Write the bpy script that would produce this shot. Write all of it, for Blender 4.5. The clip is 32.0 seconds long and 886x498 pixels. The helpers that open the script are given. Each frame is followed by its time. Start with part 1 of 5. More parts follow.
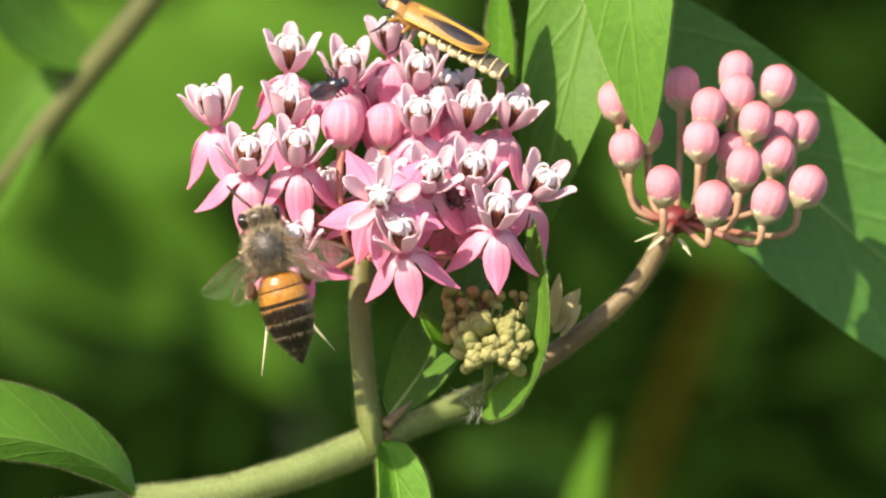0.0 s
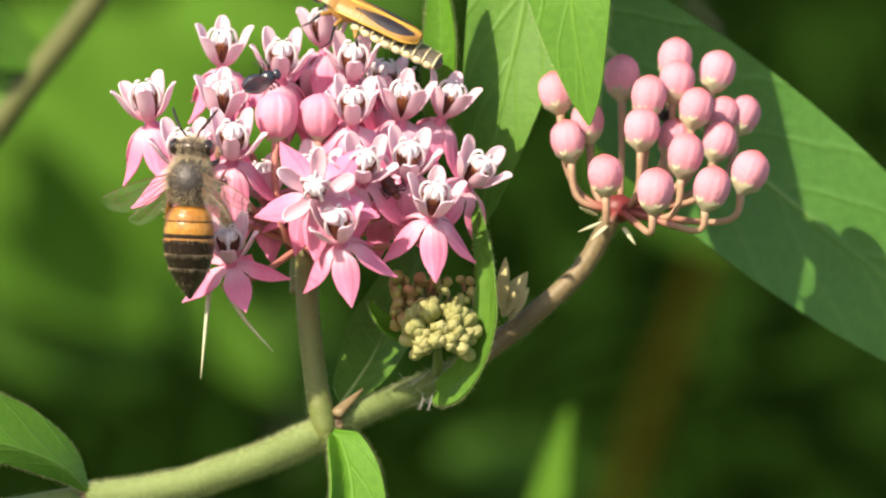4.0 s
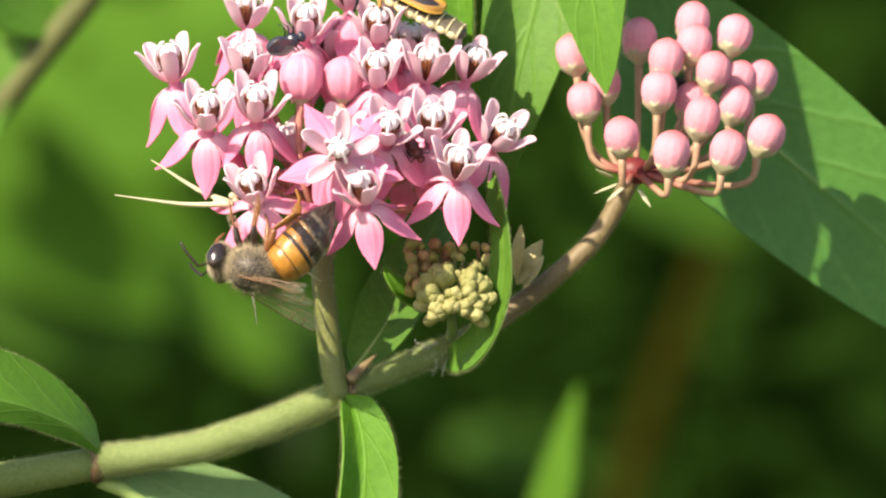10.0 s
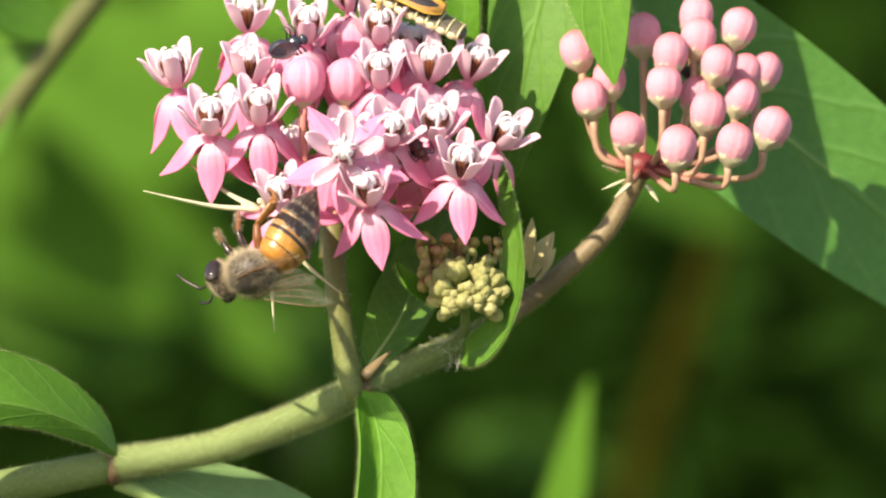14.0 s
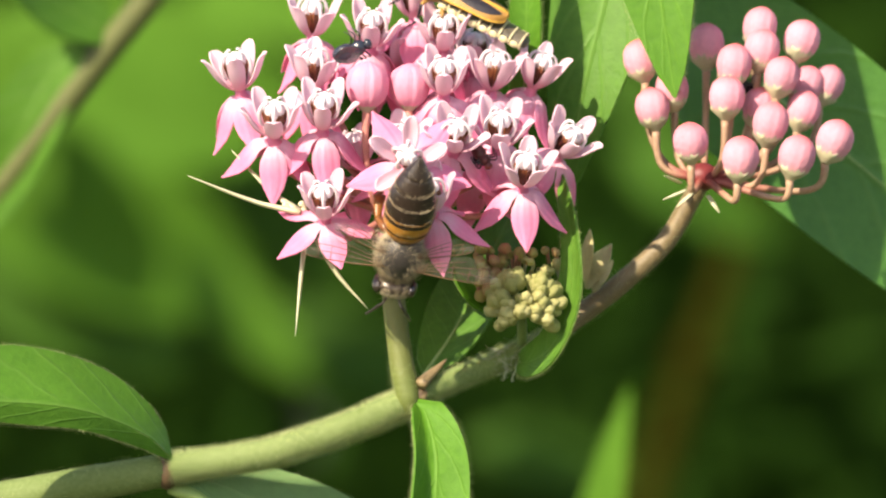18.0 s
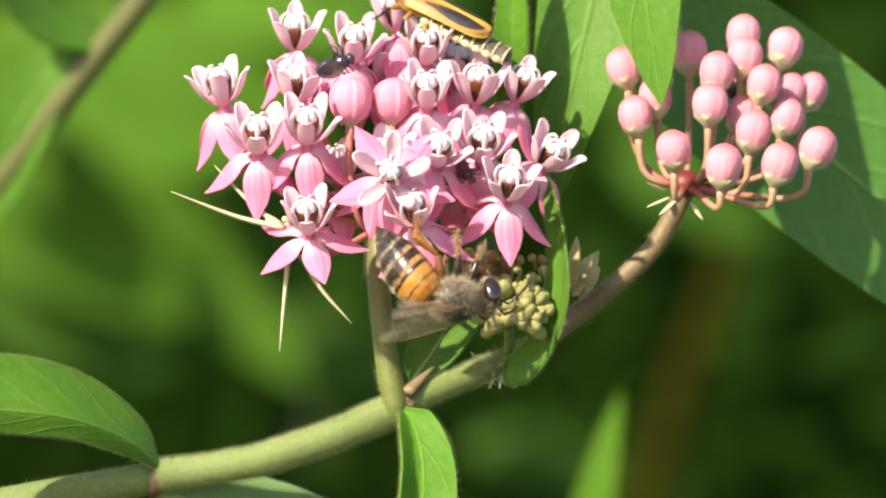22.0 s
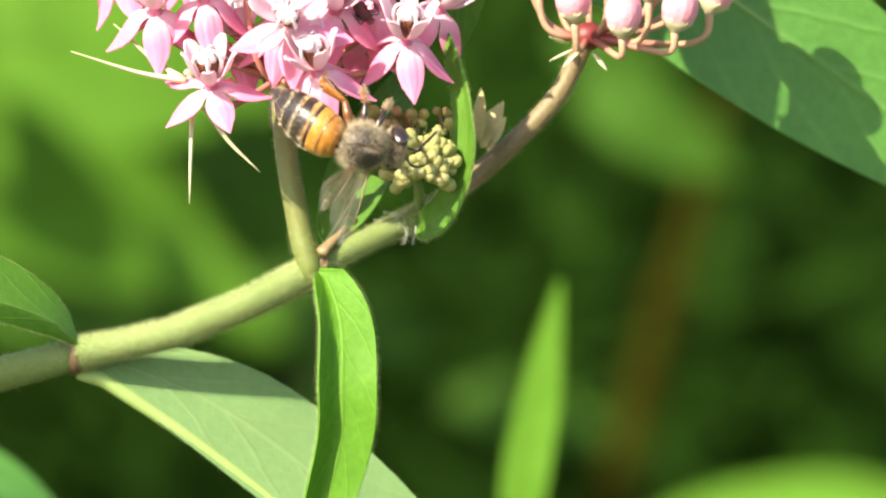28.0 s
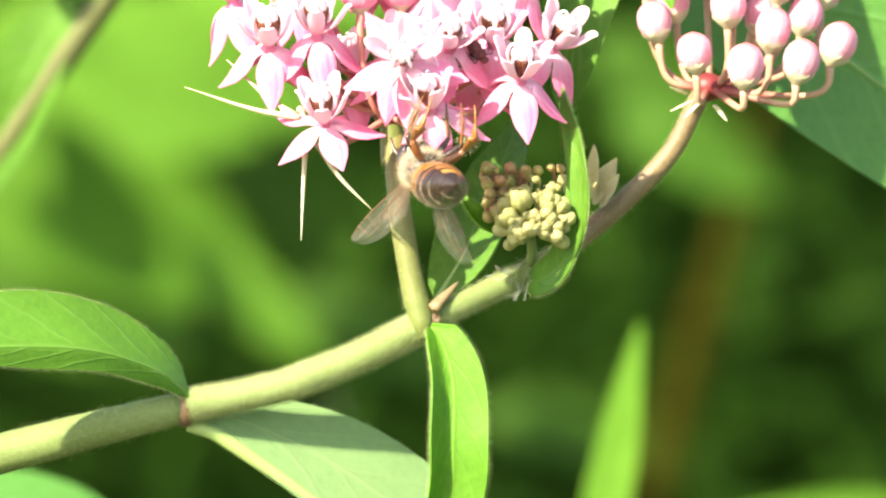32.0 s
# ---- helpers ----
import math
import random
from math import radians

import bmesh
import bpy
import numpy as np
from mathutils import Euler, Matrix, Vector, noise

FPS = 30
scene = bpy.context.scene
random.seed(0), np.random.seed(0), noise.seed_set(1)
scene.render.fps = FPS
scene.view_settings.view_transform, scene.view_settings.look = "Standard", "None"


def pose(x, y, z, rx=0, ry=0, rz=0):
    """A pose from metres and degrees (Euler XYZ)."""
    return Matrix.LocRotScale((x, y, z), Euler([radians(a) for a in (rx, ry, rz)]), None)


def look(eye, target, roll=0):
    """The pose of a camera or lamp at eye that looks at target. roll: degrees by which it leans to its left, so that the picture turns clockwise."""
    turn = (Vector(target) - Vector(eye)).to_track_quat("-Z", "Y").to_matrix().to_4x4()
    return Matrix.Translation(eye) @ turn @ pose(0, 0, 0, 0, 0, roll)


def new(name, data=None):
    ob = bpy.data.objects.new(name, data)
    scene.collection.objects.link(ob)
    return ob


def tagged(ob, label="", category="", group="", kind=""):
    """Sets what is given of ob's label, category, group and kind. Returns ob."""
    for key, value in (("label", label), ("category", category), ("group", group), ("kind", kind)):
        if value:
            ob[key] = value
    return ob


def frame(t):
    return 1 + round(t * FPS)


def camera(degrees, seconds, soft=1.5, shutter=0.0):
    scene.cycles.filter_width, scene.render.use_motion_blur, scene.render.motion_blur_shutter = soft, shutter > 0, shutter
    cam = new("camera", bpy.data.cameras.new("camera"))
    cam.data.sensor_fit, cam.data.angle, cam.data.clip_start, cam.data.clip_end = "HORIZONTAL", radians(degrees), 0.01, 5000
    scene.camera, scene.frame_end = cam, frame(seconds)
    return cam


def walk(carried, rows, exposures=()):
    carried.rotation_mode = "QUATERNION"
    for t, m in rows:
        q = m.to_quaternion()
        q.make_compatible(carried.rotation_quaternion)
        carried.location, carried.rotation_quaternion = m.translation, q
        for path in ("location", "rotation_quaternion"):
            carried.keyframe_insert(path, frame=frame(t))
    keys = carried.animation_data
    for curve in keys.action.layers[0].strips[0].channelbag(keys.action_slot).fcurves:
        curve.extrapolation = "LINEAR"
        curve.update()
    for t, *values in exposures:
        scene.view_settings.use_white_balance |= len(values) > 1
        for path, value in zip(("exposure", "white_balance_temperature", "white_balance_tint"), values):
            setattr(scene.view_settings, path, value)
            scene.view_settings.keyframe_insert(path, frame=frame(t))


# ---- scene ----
# One plan in millimetres: x to the right, y away from the camera, z up, measured from a point 1 m above the ground.
cam = camera(7.476, 32.0, soft=2.2)
cam.data.dof.use_dof = True
cam.data.dof.focus_distance = 0.594
cam.data.dof.aperture_fstop = 36


def at(x, y, z):
    return Vector((x / 1000, y / 1000, 1 + z / 1000))


def eye(x, z, roll):
    """The camera 600 mm before the flowers, level, at x and z millimetres, leaning by roll degrees."""
    return look(at(x, -600, z), at(x, 0, z), roll)


PATH = [
    (0, eye(-2.42, 4.64, 1.65)),
    (0.5, eye(-0.82, 4.29, 0.69)),
    (1, eye(0.60, 4.89, -0.02)),
    (1.5, eye(1.02, 6.41, 1.14)),
    (2, eye(1.32, 6.28, 1.70)),
    (2.5, eye(2.36, 4.93, 0.43)),
    (3, eye(2.69, 3.91, -0.51)),
    (3.5, eye(2.46, 4.31, 0.47)),
    (4, eye(2.38, 3.51, -0.02)),
    (4.5, eye(1.72, 2.14, -0.59)),
    (6.5, eye(1.22, 1.17, -0.50)),
    (7, eye(1.26, 0.74, -0.28)),
    (7.5, eye(1.18, 0.84, -0.02)),
    (8, eye(1.09, 1.18, 0.17)),
    (8.5, eye(1.19, 0.85, -0.21)),
    (9, eye(1.51, 0.31, -0.42)),
    (9.5, eye(1.34, 0.27, -0.01)),
    (10, eye(1.05, 0.52, 0.69)),
    (10.5, eye(1.17, 0.40, 0.39)),
    (11, eye(1.33, -0.02, -0.34)),
    (11.5, eye(1.26, -0.21, -0.78)),
    (12, eye(0.77, 0.04, -0.38)),
    (12.5, eye(0.25, 0.10, -0.10)),
    (13, eye(0.00, -0.00, 0.00)),
    (13.5, eye(0.17, -0.17, -0.49)),
    (14, eye(0.00, 0.08, -0.58)),
    (14.5, eye(-0.58, 0.29, -0.54)),
    (16.5, eye(-3.18, 0.78, 0.13)),
    (17, eye(-4.38, 1.06, 0.25)),
    (17.5, eye(-4.62, 0.98, 0.66)),
    (18, eye(-5.12, 0.90, 0.43)),
    (18.5, eye(-5.10, 1.07, 0.06)),
    (19, eye(-5.16, 1.41, 0.22)),
    (19.5, eye(-5.29, 1.60, 0.13)),
    (20, eye(-5.30, 1.63, 0.24)),
    (20.5, eye(-4.96, 1.57, 0.13)),
    (21, eye(-4.79, 1.55, -0.01)),
    (21.5, eye(-4.48, 1.61, 0.05)),
    (22, eye(-3.95, 1.57, 0.30)),
    (22.5, eye(-3.05, 1.18, -0.05)),
    (23, eye(-2.15, 0.63, -0.75)),
    (23.5, eye(-1.76, 0.16, -1.00)),
    (24, eye(-1.39, -0.03, -0.71)),
    (24.5, eye(-0.61, -0.71, -1.17)),
    (26.5, eye(1.65, -5.83, -1.74)),
    (27, eye(2.22, -7.61, -1.85)),
    (27.5, eye(3.24, -9.56, -2.57)),
    (28, eye(3.75, -11.35, -3.36)),
    (28.5, eye(4.33, -12.82, -3.94)),
    (29, eye(4.10, -13.50, -3.75)),
    (29.5, eye(3.88, -14.02, -3.87)),
    (30, eye(2.52, -14.01, -4.25)),
    (30.5, eye(0.95, -13.10, -4.00)),
    (31, eye(-1.04, -10.15, -3.52)),
    (31.5, eye(-3.36, -7.79, -2.90)),
    (32, eye(-5.92, -5.89, -2.70)),
]
EXPOSURES = [(0.0, 0.66, 7700, 14), (8.0, 0.76, 7700, 14), (24.0, 0.82, 7700, 14), (26.5, 0.94, 7700, 13), (28.0, 1.34, 7650, 10), (29.0, 1.5, 7650, 10), (30.0, 1.76, 7650, 10), (31.0, 1.84, 7650, 12), (32.0, 1.78, 7650, 12)]
walk(cam, PATH, EXPOSURES)

# ---- light: a clear summer sky and a sun high behind the camera's left shoulder ----
SUN_WAY = Vector((14.7, 18.5, -17.2)).normalized()
world = bpy.data.worlds.new("sky")
scene.world = world
world.use_nodes = True
wn = world.node_tree
sky = wn.nodes.new("ShaderNodeTexSky")
sky.sky_type, sky.sun_disc = "NISHITA", False
sky.sun_elevation = math.asin(-SUN_WAY.z)
sky.sun_rotation = math.atan2(-SUN_WAY.x, -SUN_WAY.y)
wn.links.new(sky.outputs[0], wn.nodes["Background"].inputs[0])
wn.nodes["Background"].inputs[1].default_value = 0.15
sun = new("sun", bpy.data.lights.new("sun", "SUN"))
sun.data.energy, sun.data.angle, sun.data.color = 5.0, radians(0.6), (1.0, 0.93, 0.80)
sun.matrix_world = Matrix.Translation((-1, -1, 3)) @ SUN_WAY.to_track_quat("-Z", "Y").to_matrix().to_4x4()


# ---- materials ----
def shader(name, base, rough=0.5, vary=0.15, fine=2500.0, broad=250.0, bump=0.15, through_light=0.0, tint=None, metal=0.0, gloss=0.5, alpha=1.0):
    """A surface with grain and stains at two scales; through_light: how much light passes through it, as in petals and leaves."""
    m = bpy.data.materials.new(name)
    m.use_nodes = True
    nt, nodes = m.node_tree, m.node_tree.nodes
    link = nt.links.new
    b = nodes["Principled BSDF"]
    b.inputs["Roughness"].default_value = rough
    b.inputs["Metallic"].default_value = metal
    b.inputs["Specular IOR Level"].default_value = gloss
    b.inputs["Alpha"].default_value = alpha
    co = nodes.new("ShaderNodeTexCoord")
    info = nodes.new("ShaderNodeObjectInfo")
    n1, n2 = nodes.new("ShaderNodeTexNoise"), nodes.new("ShaderNodeTexNoise")
    n1.inputs["Scale"].default_value, n2.inputs["Scale"].default_value = fine, broad
    n1.inputs["Detail"].default_value = 3
    for n in (n1, n2):
        link(co.outputs["Object"], n.inputs["Vector"])
    add = nodes.new("ShaderNodeMath")
    add.operation = "ADD"
    link(n1.outputs["Fac"], add.inputs[0])
    link(n2.outputs["Fac"], add.inputs[1])
    mixr = nodes.new("ShaderNodeMath")
    mixr.operation = "MULTIPLY_ADD"
    link(info.outputs["Random"], mixr.inputs[0])
    mixr.inputs[1].default_value = 0.5
    link(add.outputs[0], mixr.inputs[2])
    ramp = nodes.new("ShaderNodeMapRange")
    ramp.inputs["From Min"].default_value, ramp.inputs["From Max"].default_value = 0.7, 1.8
    link(mixr.outputs[0], ramp.inputs["Value"])
    mix = nodes.new("ShaderNodeMix")
    mix.data_type = "RGBA"
    dark = [c * (1 - vary) for c in base]
    light = [min(1, c * (1 + vary)) for c in base] if tint is None else tint
    mix.inputs["A"].default_value, mix.inputs["B"].default_value = (*dark, 1), (*light, 1)
    link(ramp.outputs[0], mix.inputs["Factor"])
    link(mix.outputs["Result"], b.inputs["Base Color"])
    bp = nodes.new("ShaderNodeBump")
    bp.inputs["Strength"].default_value, bp.inputs["Distance"].default_value = bump, 0.0002
    link(n1.outputs["Fac"], bp.inputs["Height"])
    link(bp.outputs[0], b.inputs["Normal"])
    m["mix"], m["bump"] = mix.name, bp.name
    if through_light:
        tr = nodes.new("ShaderNodeBsdfTranslucent")
        link(mix.outputs["Result"], tr.inputs["Color"])
        ms = nodes.new("ShaderNodeMixShader")
        ms.inputs[0].default_value = through_light
        link(b.outputs[0], ms.inputs[1])
        link(tr.outputs[0], ms.inputs[2])
        link(ms.outputs[0], nodes["Material Output"].inputs["Surface"])
    return m


def recolour(m, second, low, high, axis, uv=True):
    """Blends a material's colour into a second one along its length (0, u) or across (1, v)."""
    nt, nodes = m.node_tree, m.node_tree.nodes
    link = nt.links.new
    mix = nodes[m["mix"]]
    co = nodes.new("ShaderNodeTexCoord")
    sep = nodes.new("ShaderNodeSeparateXYZ")
    link(co.outputs["UV" if uv else "Object"], sep.inputs[0])
    rng = nodes.new("ShaderNodeMapRange")
    rng.interpolation_type = "SMOOTHSTEP"
    rng.inputs["From Min"].default_value, rng.inputs["From Max"].default_value = low, high
    link(sep.outputs[axis], rng.inputs["Value"])
    out = nodes.new("ShaderNodeMix")
    out.data_type = "RGBA"
    out.inputs["B"].default_value = (*second, 1)
    link(rng.outputs[0], out.inputs["Factor"])
    for l in list(mix.outputs["Result"].links):
        link(out.outputs["Result"], l.to_socket)
    link(mix.outputs["Result"], out.inputs["A"])
    m["mix"] = out.name
    return m


def veins(m, colour, count, slant, strength=0.6, relief=0.6, stripes=False):
    """Leaf veins from the sheet's own coordinates: a midrib and side veins that run forward; or fine lengthwise stripes."""
    nt, nodes = m.node_tree, m.node_tree.nodes
    link = nt.links.new

    def calc(op, a, b=None, c=None):
        n = nodes.new("ShaderNodeMath")
        n.operation = op
        for i, v in enumerate((a, b, c)):
            if v is None:
                continue
            if isinstance(v, (int, float)):
                n.inputs[i].default_value = v
            else:
                link(v, n.inputs[i])
        return n.outputs[0]

    co = nodes.new("ShaderNodeTexCoord")
    wob = nodes.new("ShaderNodeTexNoise")
    wob.inputs["Scale"].default_value = 4
    link(co.outputs["UV"], wob.inputs["Vector"])
    sep = nodes.new("ShaderNodeSeparateXYZ")
    link(co.outputs["UV"], sep.inputs[0])
    across = calc("ABSOLUTE", calc("SUBTRACT", sep.outputs[1], 0.5))
    if stripes:
        wave = calc("PINGPONG", calc("MULTIPLY_ADD", wob.outputs["Fac"], 0.6, calc("MULTIPLY", sep.outputs[1], count)), 0.5)
        line = calc("SMOOTH_MIN", calc("MULTIPLY", wave, 2.2), 1.0, 0.2)
        fac = calc("SUBTRACT", 1.0, line)
    else:
        run = calc("ADD", calc("MULTIPLY_ADD", across, -slant, calc("MULTIPLY", sep.outputs[0], count)), calc("MULTIPLY", wob.outputs["Fac"], 0.5))
        wave = calc("PINGPONG", run, 0.5)
        side = calc("SUBTRACT", 1.0, calc("MINIMUM", calc("MULTIPLY", wave, 9.0), 1.0))
        mid = calc("SUBTRACT", 1.0, calc("MINIMUM", calc("MULTIPLY", across, 26.0), 1.0))
        net = nodes.new("ShaderNodeTexVoronoi")
        net.feature = "DISTANCE_TO_EDGE"
        net.inputs["Scale"].default_value = 1500
        link(co.outputs["Object"], net.inputs["Vector"])
        mesh_lines = calc("SUBTRACT", 1.0, calc("MINIMUM", calc("MULTIPLY", net.outputs["Distance"], 5.0), 1.0))
        fac = calc("MAXIMUM", calc("MAXIMUM", calc("MULTIPLY", side, 0.5), calc("MULTIPLY", mesh_lines, 0.10)), mid)
    mix = nodes[m["mix"]]
    out = nodes.new("ShaderNodeMix")
    out.data_type = "RGBA"
    out.inputs["B"].default_value = (*colour, 1)
    link(calc("MULTIPLY", fac, strength), out.inputs["Factor"])
    for l in list(mix.outputs["Result"].links):
        link(out.outputs["Result"], l.to_socket)
    link(mix.outputs["Result"], out.inputs["A"])
    m["mix"] = out.name
    bp = nodes[m["bump"]]
    b2 = nodes.new("ShaderNodeBump")
    b2.inputs["Strength"].default_value, b2.inputs["Distance"].default_value = relief, 0.0004
    link(fac, b2.inputs["Height"])
    for l in list(bp.outputs[0].links):
        link(b2.outputs[0], l.to_socket)
    link(bp.outputs[0], b2.inputs["Normal"])
    return m


PETAL = veins(recolour(shader("petal pink", (0.87, 0.30, 0.50), 0.65, 0.12, gloss=0.3, through_light=0.36, bump=0.1), (0.89, 0.56, 0.69), 0.55, 0.05, 0), (0.74, 0.20, 0.38), 4, 0, 0.16, 0.14, True)
HOOD = recolour(shader("hood pale pink", (0.87, 0.66, 0.76), 0.6, 0.05, gloss=0.3, through_light=0.36, bump=0.08), (0.84, 0.45, 0.57), 0.42, 0.0, 0)
HORN = shader("horn white", (0.80, 0.73, 0.78), 0.35, 0.05, through_light=0.15, bump=0.05)
CAP = shader("stigma white", (0.74, 0.67, 0.72), 0.45, 0.06, bump=0.2)
COLUMN = shader("column brown", (0.10, 0.02, 0.012), 0.4, 0.4, fine=4000, bump=0.2, tint=(0.22, 0.075, 0.03))
PEDICEL = shader("pedicel dull pink", (0.50, 0.21, 0.18), 0.55, 0.25, through_light=0.1)
BUDSTALK = recolour(shader("bud stalk", (0.42, 0.27, 0.17), 0.5, 0.25, through_light=0.12, tint=(0.50, 0.32, 0.22)), (0.27, 0.055, 0.05), 0.45, 0.03, 0)
HUB = shader("umbel hub red", (0.14, 0.018, 0.02), 0.5, 0.35)
BUD = veins(recolour(recolour(shader("bud pink", (0.73, 0.32, 0.41), 0.75, 0.14, through_light=0.14, bump=0.4, gloss=0.25), (0.70, 0.15, 0.16), 0.5, 1.0, 0), (0.77, 0.60, 0.56), 0.34, 0.03, 0), (0.66, 0.28, 0.35), 15, 0, 0.07, 0.08, True)
BIGBUD = veins(shader("ripe bud pink", (0.80, 0.32, 0.46), 0.65, 0.12, through_light=0.2, bump=0.1), (0.70, 0.20, 0.34), 15, 0, 0.12, 0.15, True)
CALYX = shader("calyx green", (0.50, 0.47, 0.32), 0.55, 0.25, through_light=0.15)
STEM = shader("stem green", (0.13, 0.195, 0.055), 0.7, 0.18, broad=150, gloss=0.3, tint=(0.20, 0.265, 0.105), bump=0.3)
STALK = recolour(shader("stalk olive", (0.11, 0.145, 0.035), 0.55, 0.2, broad=150, bump=0.3), (0.145, 0.135, 0.045), 0.3, 1.0, 0)
BROWNSTALK = shader("stalk brown", (0.165, 0.12, 0.055), 0.55, 0.25, broad=200, tint=(0.25, 0.19, 0.10), bump=0.3)
NODE = shader("node brown", (0.10, 0.06, 0.03), 0.6, 0.3)
FUZZ = shader("fine pale hair", (0.60, 0.68, 0.36), 0.5, 0.05, through_light=0.55, bump=0)
LEAF = veins(shader("leaf green", (0.065, 0.20, 0.018), 0.55, 0.18, fine=1400, broad=120, through_light=0.32, bump=0.3, gloss=0.3, tint=(0.10, 0.275, 0.028)), (0.17, 0.35, 0.07), 8, 3, 0.55, 0.35)
LEAFLIGHT = veins(shader("young leaf", (0.085, 0.27, 0.018), 0.6, 0.18, fine=1400, broad=120, through_light=0.4, bump=0.3, gloss=0.3, tint=(0.13, 0.35, 0.03)), (0.19, 0.41, 0.06), 9, 3, 0.45, 0.3)
LEAFMID = veins(shader("leaf dull green", (0.075, 0.20, 0.025), 0.5, 0.2, fine=1400, broad=120, through_light=0.3, bump=0.3, gloss=0.3, tint=(0.115, 0.28, 0.035)), (0.17, 0.33, 0.07), 9, 3, 0.35, 0.25)
LEAFDARK = veins(shader("leaf dark green", (0.062, 0.215, 0.036), 0.48, 0.22, fine=1100, broad=90, through_light=0.22, bump=0.4, gloss=0.4, tint=(0.09, 0.27, 0.05)), (0.14, 0.32, 0.075), 8, 3, 0.5, 0.4)
LEAFBACK = veins(shader("leaf pale underside", (0.15, 0.28, 0.105), 0.7, 0.15, fine=1200, broad=100, through_light=0.25, bump=0.3), (0.26, 0.37, 0.16), 7, 3, 0.35, 0.25)
MIDRIB = shader("midrib pale green", (0.27, 0.40, 0.13), 0.5, 0.12, through_light=0.15)
BRACT = shader("dry bract cream", (0.62, 0.62, 0.42), 0.55, 0.12, through_light=0.2)
SEEDBUD = shader("young bud yellow green", (0.36, 0.40, 0.12), 0.6, 0.2, through_light=0.35, tint=(0.58, 0.55, 0.28), gloss=0.25)
SEEDPINK = shader("young bud pinkish", (0.62, 0.27, 0.20), 0.55, 0.2, through_light=0.3, tint=(0.40, 0.46, 0.12))
WITHER = shader("withered cream", (0.52, 0.48, 0.24), 0.6, 0.2, through_light=0.2)
CHITIN = shader("bee black chitin", (0.022, 0.013, 0.010), 0.28, 0.3, fine=5000, bump=0.15, gloss=0.6)
ORANGE = shader("bee amber chitin", (0.34, 0.12, 0.014), 0.32, 0.3, fine=2500, broad=700, bump=0.2, tint=(0.56, 0.27, 0.05), gloss=0.6)
BROWN = shader("bee brown chitin", (0.16, 0.06, 0.02), 0.35, 0.4, fine=4500, bump=0.2)
AMBERLEG = shader("bee amber leg", (0.13, 0.045, 0.012), 0.35, 0.3, fine=4000, bump=0.2, tint=(0.30, 0.12, 0.02))
EYE = shader("bee eye dark", (0.022, 0.014, 0.012), 0.12, 0.2, fine=9000, bump=0.1, gloss=0.8)
FUR = shader("bee tan fur", (0.56, 0.45, 0.29), 0.7, 0.3, through_light=0.3, bump=0, tint=(0.74, 0.66, 0.48))
PALEFUR = shader("bee pale fur", (0.55, 0.47, 0.34), 0.7, 0.15, through_light=0.25, bump=0)
THORAX = shader("bee thorax", (0.035, 0.030, 0.028), 0.45, 0.4, fine=4000, bump=0.4)
WING = shader("bee wing film", (0.68, 0.65, 0.58), 0.12, 0.15, fine=3000, broad=800, bump=0.5, alpha=0.065, gloss=0.9)
WINGVEIN = shader("bee wing vein", (0.14, 0.08, 0.04), 0.4, 0.2)
BTAN = shader("beetle tan", (0.34, 0.18, 0.045), 0.38, 0.25, fine=3500, bump=0.25)
FLYWING = shader("fly wing dark film", (0.05, 0.05, 0.06), 0.2, 0.3, fine=3000, bump=0.3, alpha=0.75, gloss=0.8)
BSTRIPE = recolour(shader("beetle stripe brown black", (0.10, 0.06, 0.03), 0.4, 0.3, fine=3500, bump=0.2), (0.018, 0.015, 0.02), 0.0, 0.45, 0)
BGREYDARK = shader("beetle abdomen grey brown", (0.10, 0.085, 0.06), 0.35, 0.3, fine=3500, bump=0.2)
BGOLD = shader("beetle yellow rim", (0.52, 0.31, 0.05), 0.4, 0.15, fine=3500, bump=0.2)
BDARK = shader("beetle black", (0.02, 0.018, 0.022), 0.35, 0.3, fine=3500, bump=0.2)
BGREY = shader("beetle pale yellow", (0.58, 0.52, 0.32), 0.45, 0.3, fine=3500, bump=0.2)
FLYBLUE = shader("fly blue black", (0.02, 0.025, 0.04), 0.25, 0.3, fine=4000, bump=0.2, gloss=0.7)
REDBUG = shader("bug dark red", (0.10, 0.02, 0.02), 0.35, 0.3, fine=4000, bump=0.2)
WEEDPALE = shader("weed stem pale", (0.085, 0.10, 0.03), 0.7, 0.2, fine=400, broad=60)
GROUND = shader("leaf litter soil", (0.05, 0.04, 0.022), 0.9, 0.4, fine=120, broad=8, bump=0.8, tint=(0.06, 0.09, 0.025))
# two greens for one weed leaf: half shade and sunlight put into the colour
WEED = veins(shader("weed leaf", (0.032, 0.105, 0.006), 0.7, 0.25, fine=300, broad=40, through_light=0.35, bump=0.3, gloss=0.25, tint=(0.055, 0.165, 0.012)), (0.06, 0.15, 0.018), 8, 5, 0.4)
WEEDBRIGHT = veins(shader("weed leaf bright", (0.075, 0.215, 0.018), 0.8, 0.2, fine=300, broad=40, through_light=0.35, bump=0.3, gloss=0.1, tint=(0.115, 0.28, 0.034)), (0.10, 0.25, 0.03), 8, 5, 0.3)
WEEDSTEM = shader("weed stem brown", (0.022, 0.022, 0.002), 0.95, 0.25, fine=400, broad=60, gloss=0.03)
# darker than foliage is: the thicket's own shade is put into its colour
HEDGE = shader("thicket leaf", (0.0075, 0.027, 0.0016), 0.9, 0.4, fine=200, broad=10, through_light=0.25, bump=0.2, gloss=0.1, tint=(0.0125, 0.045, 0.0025))


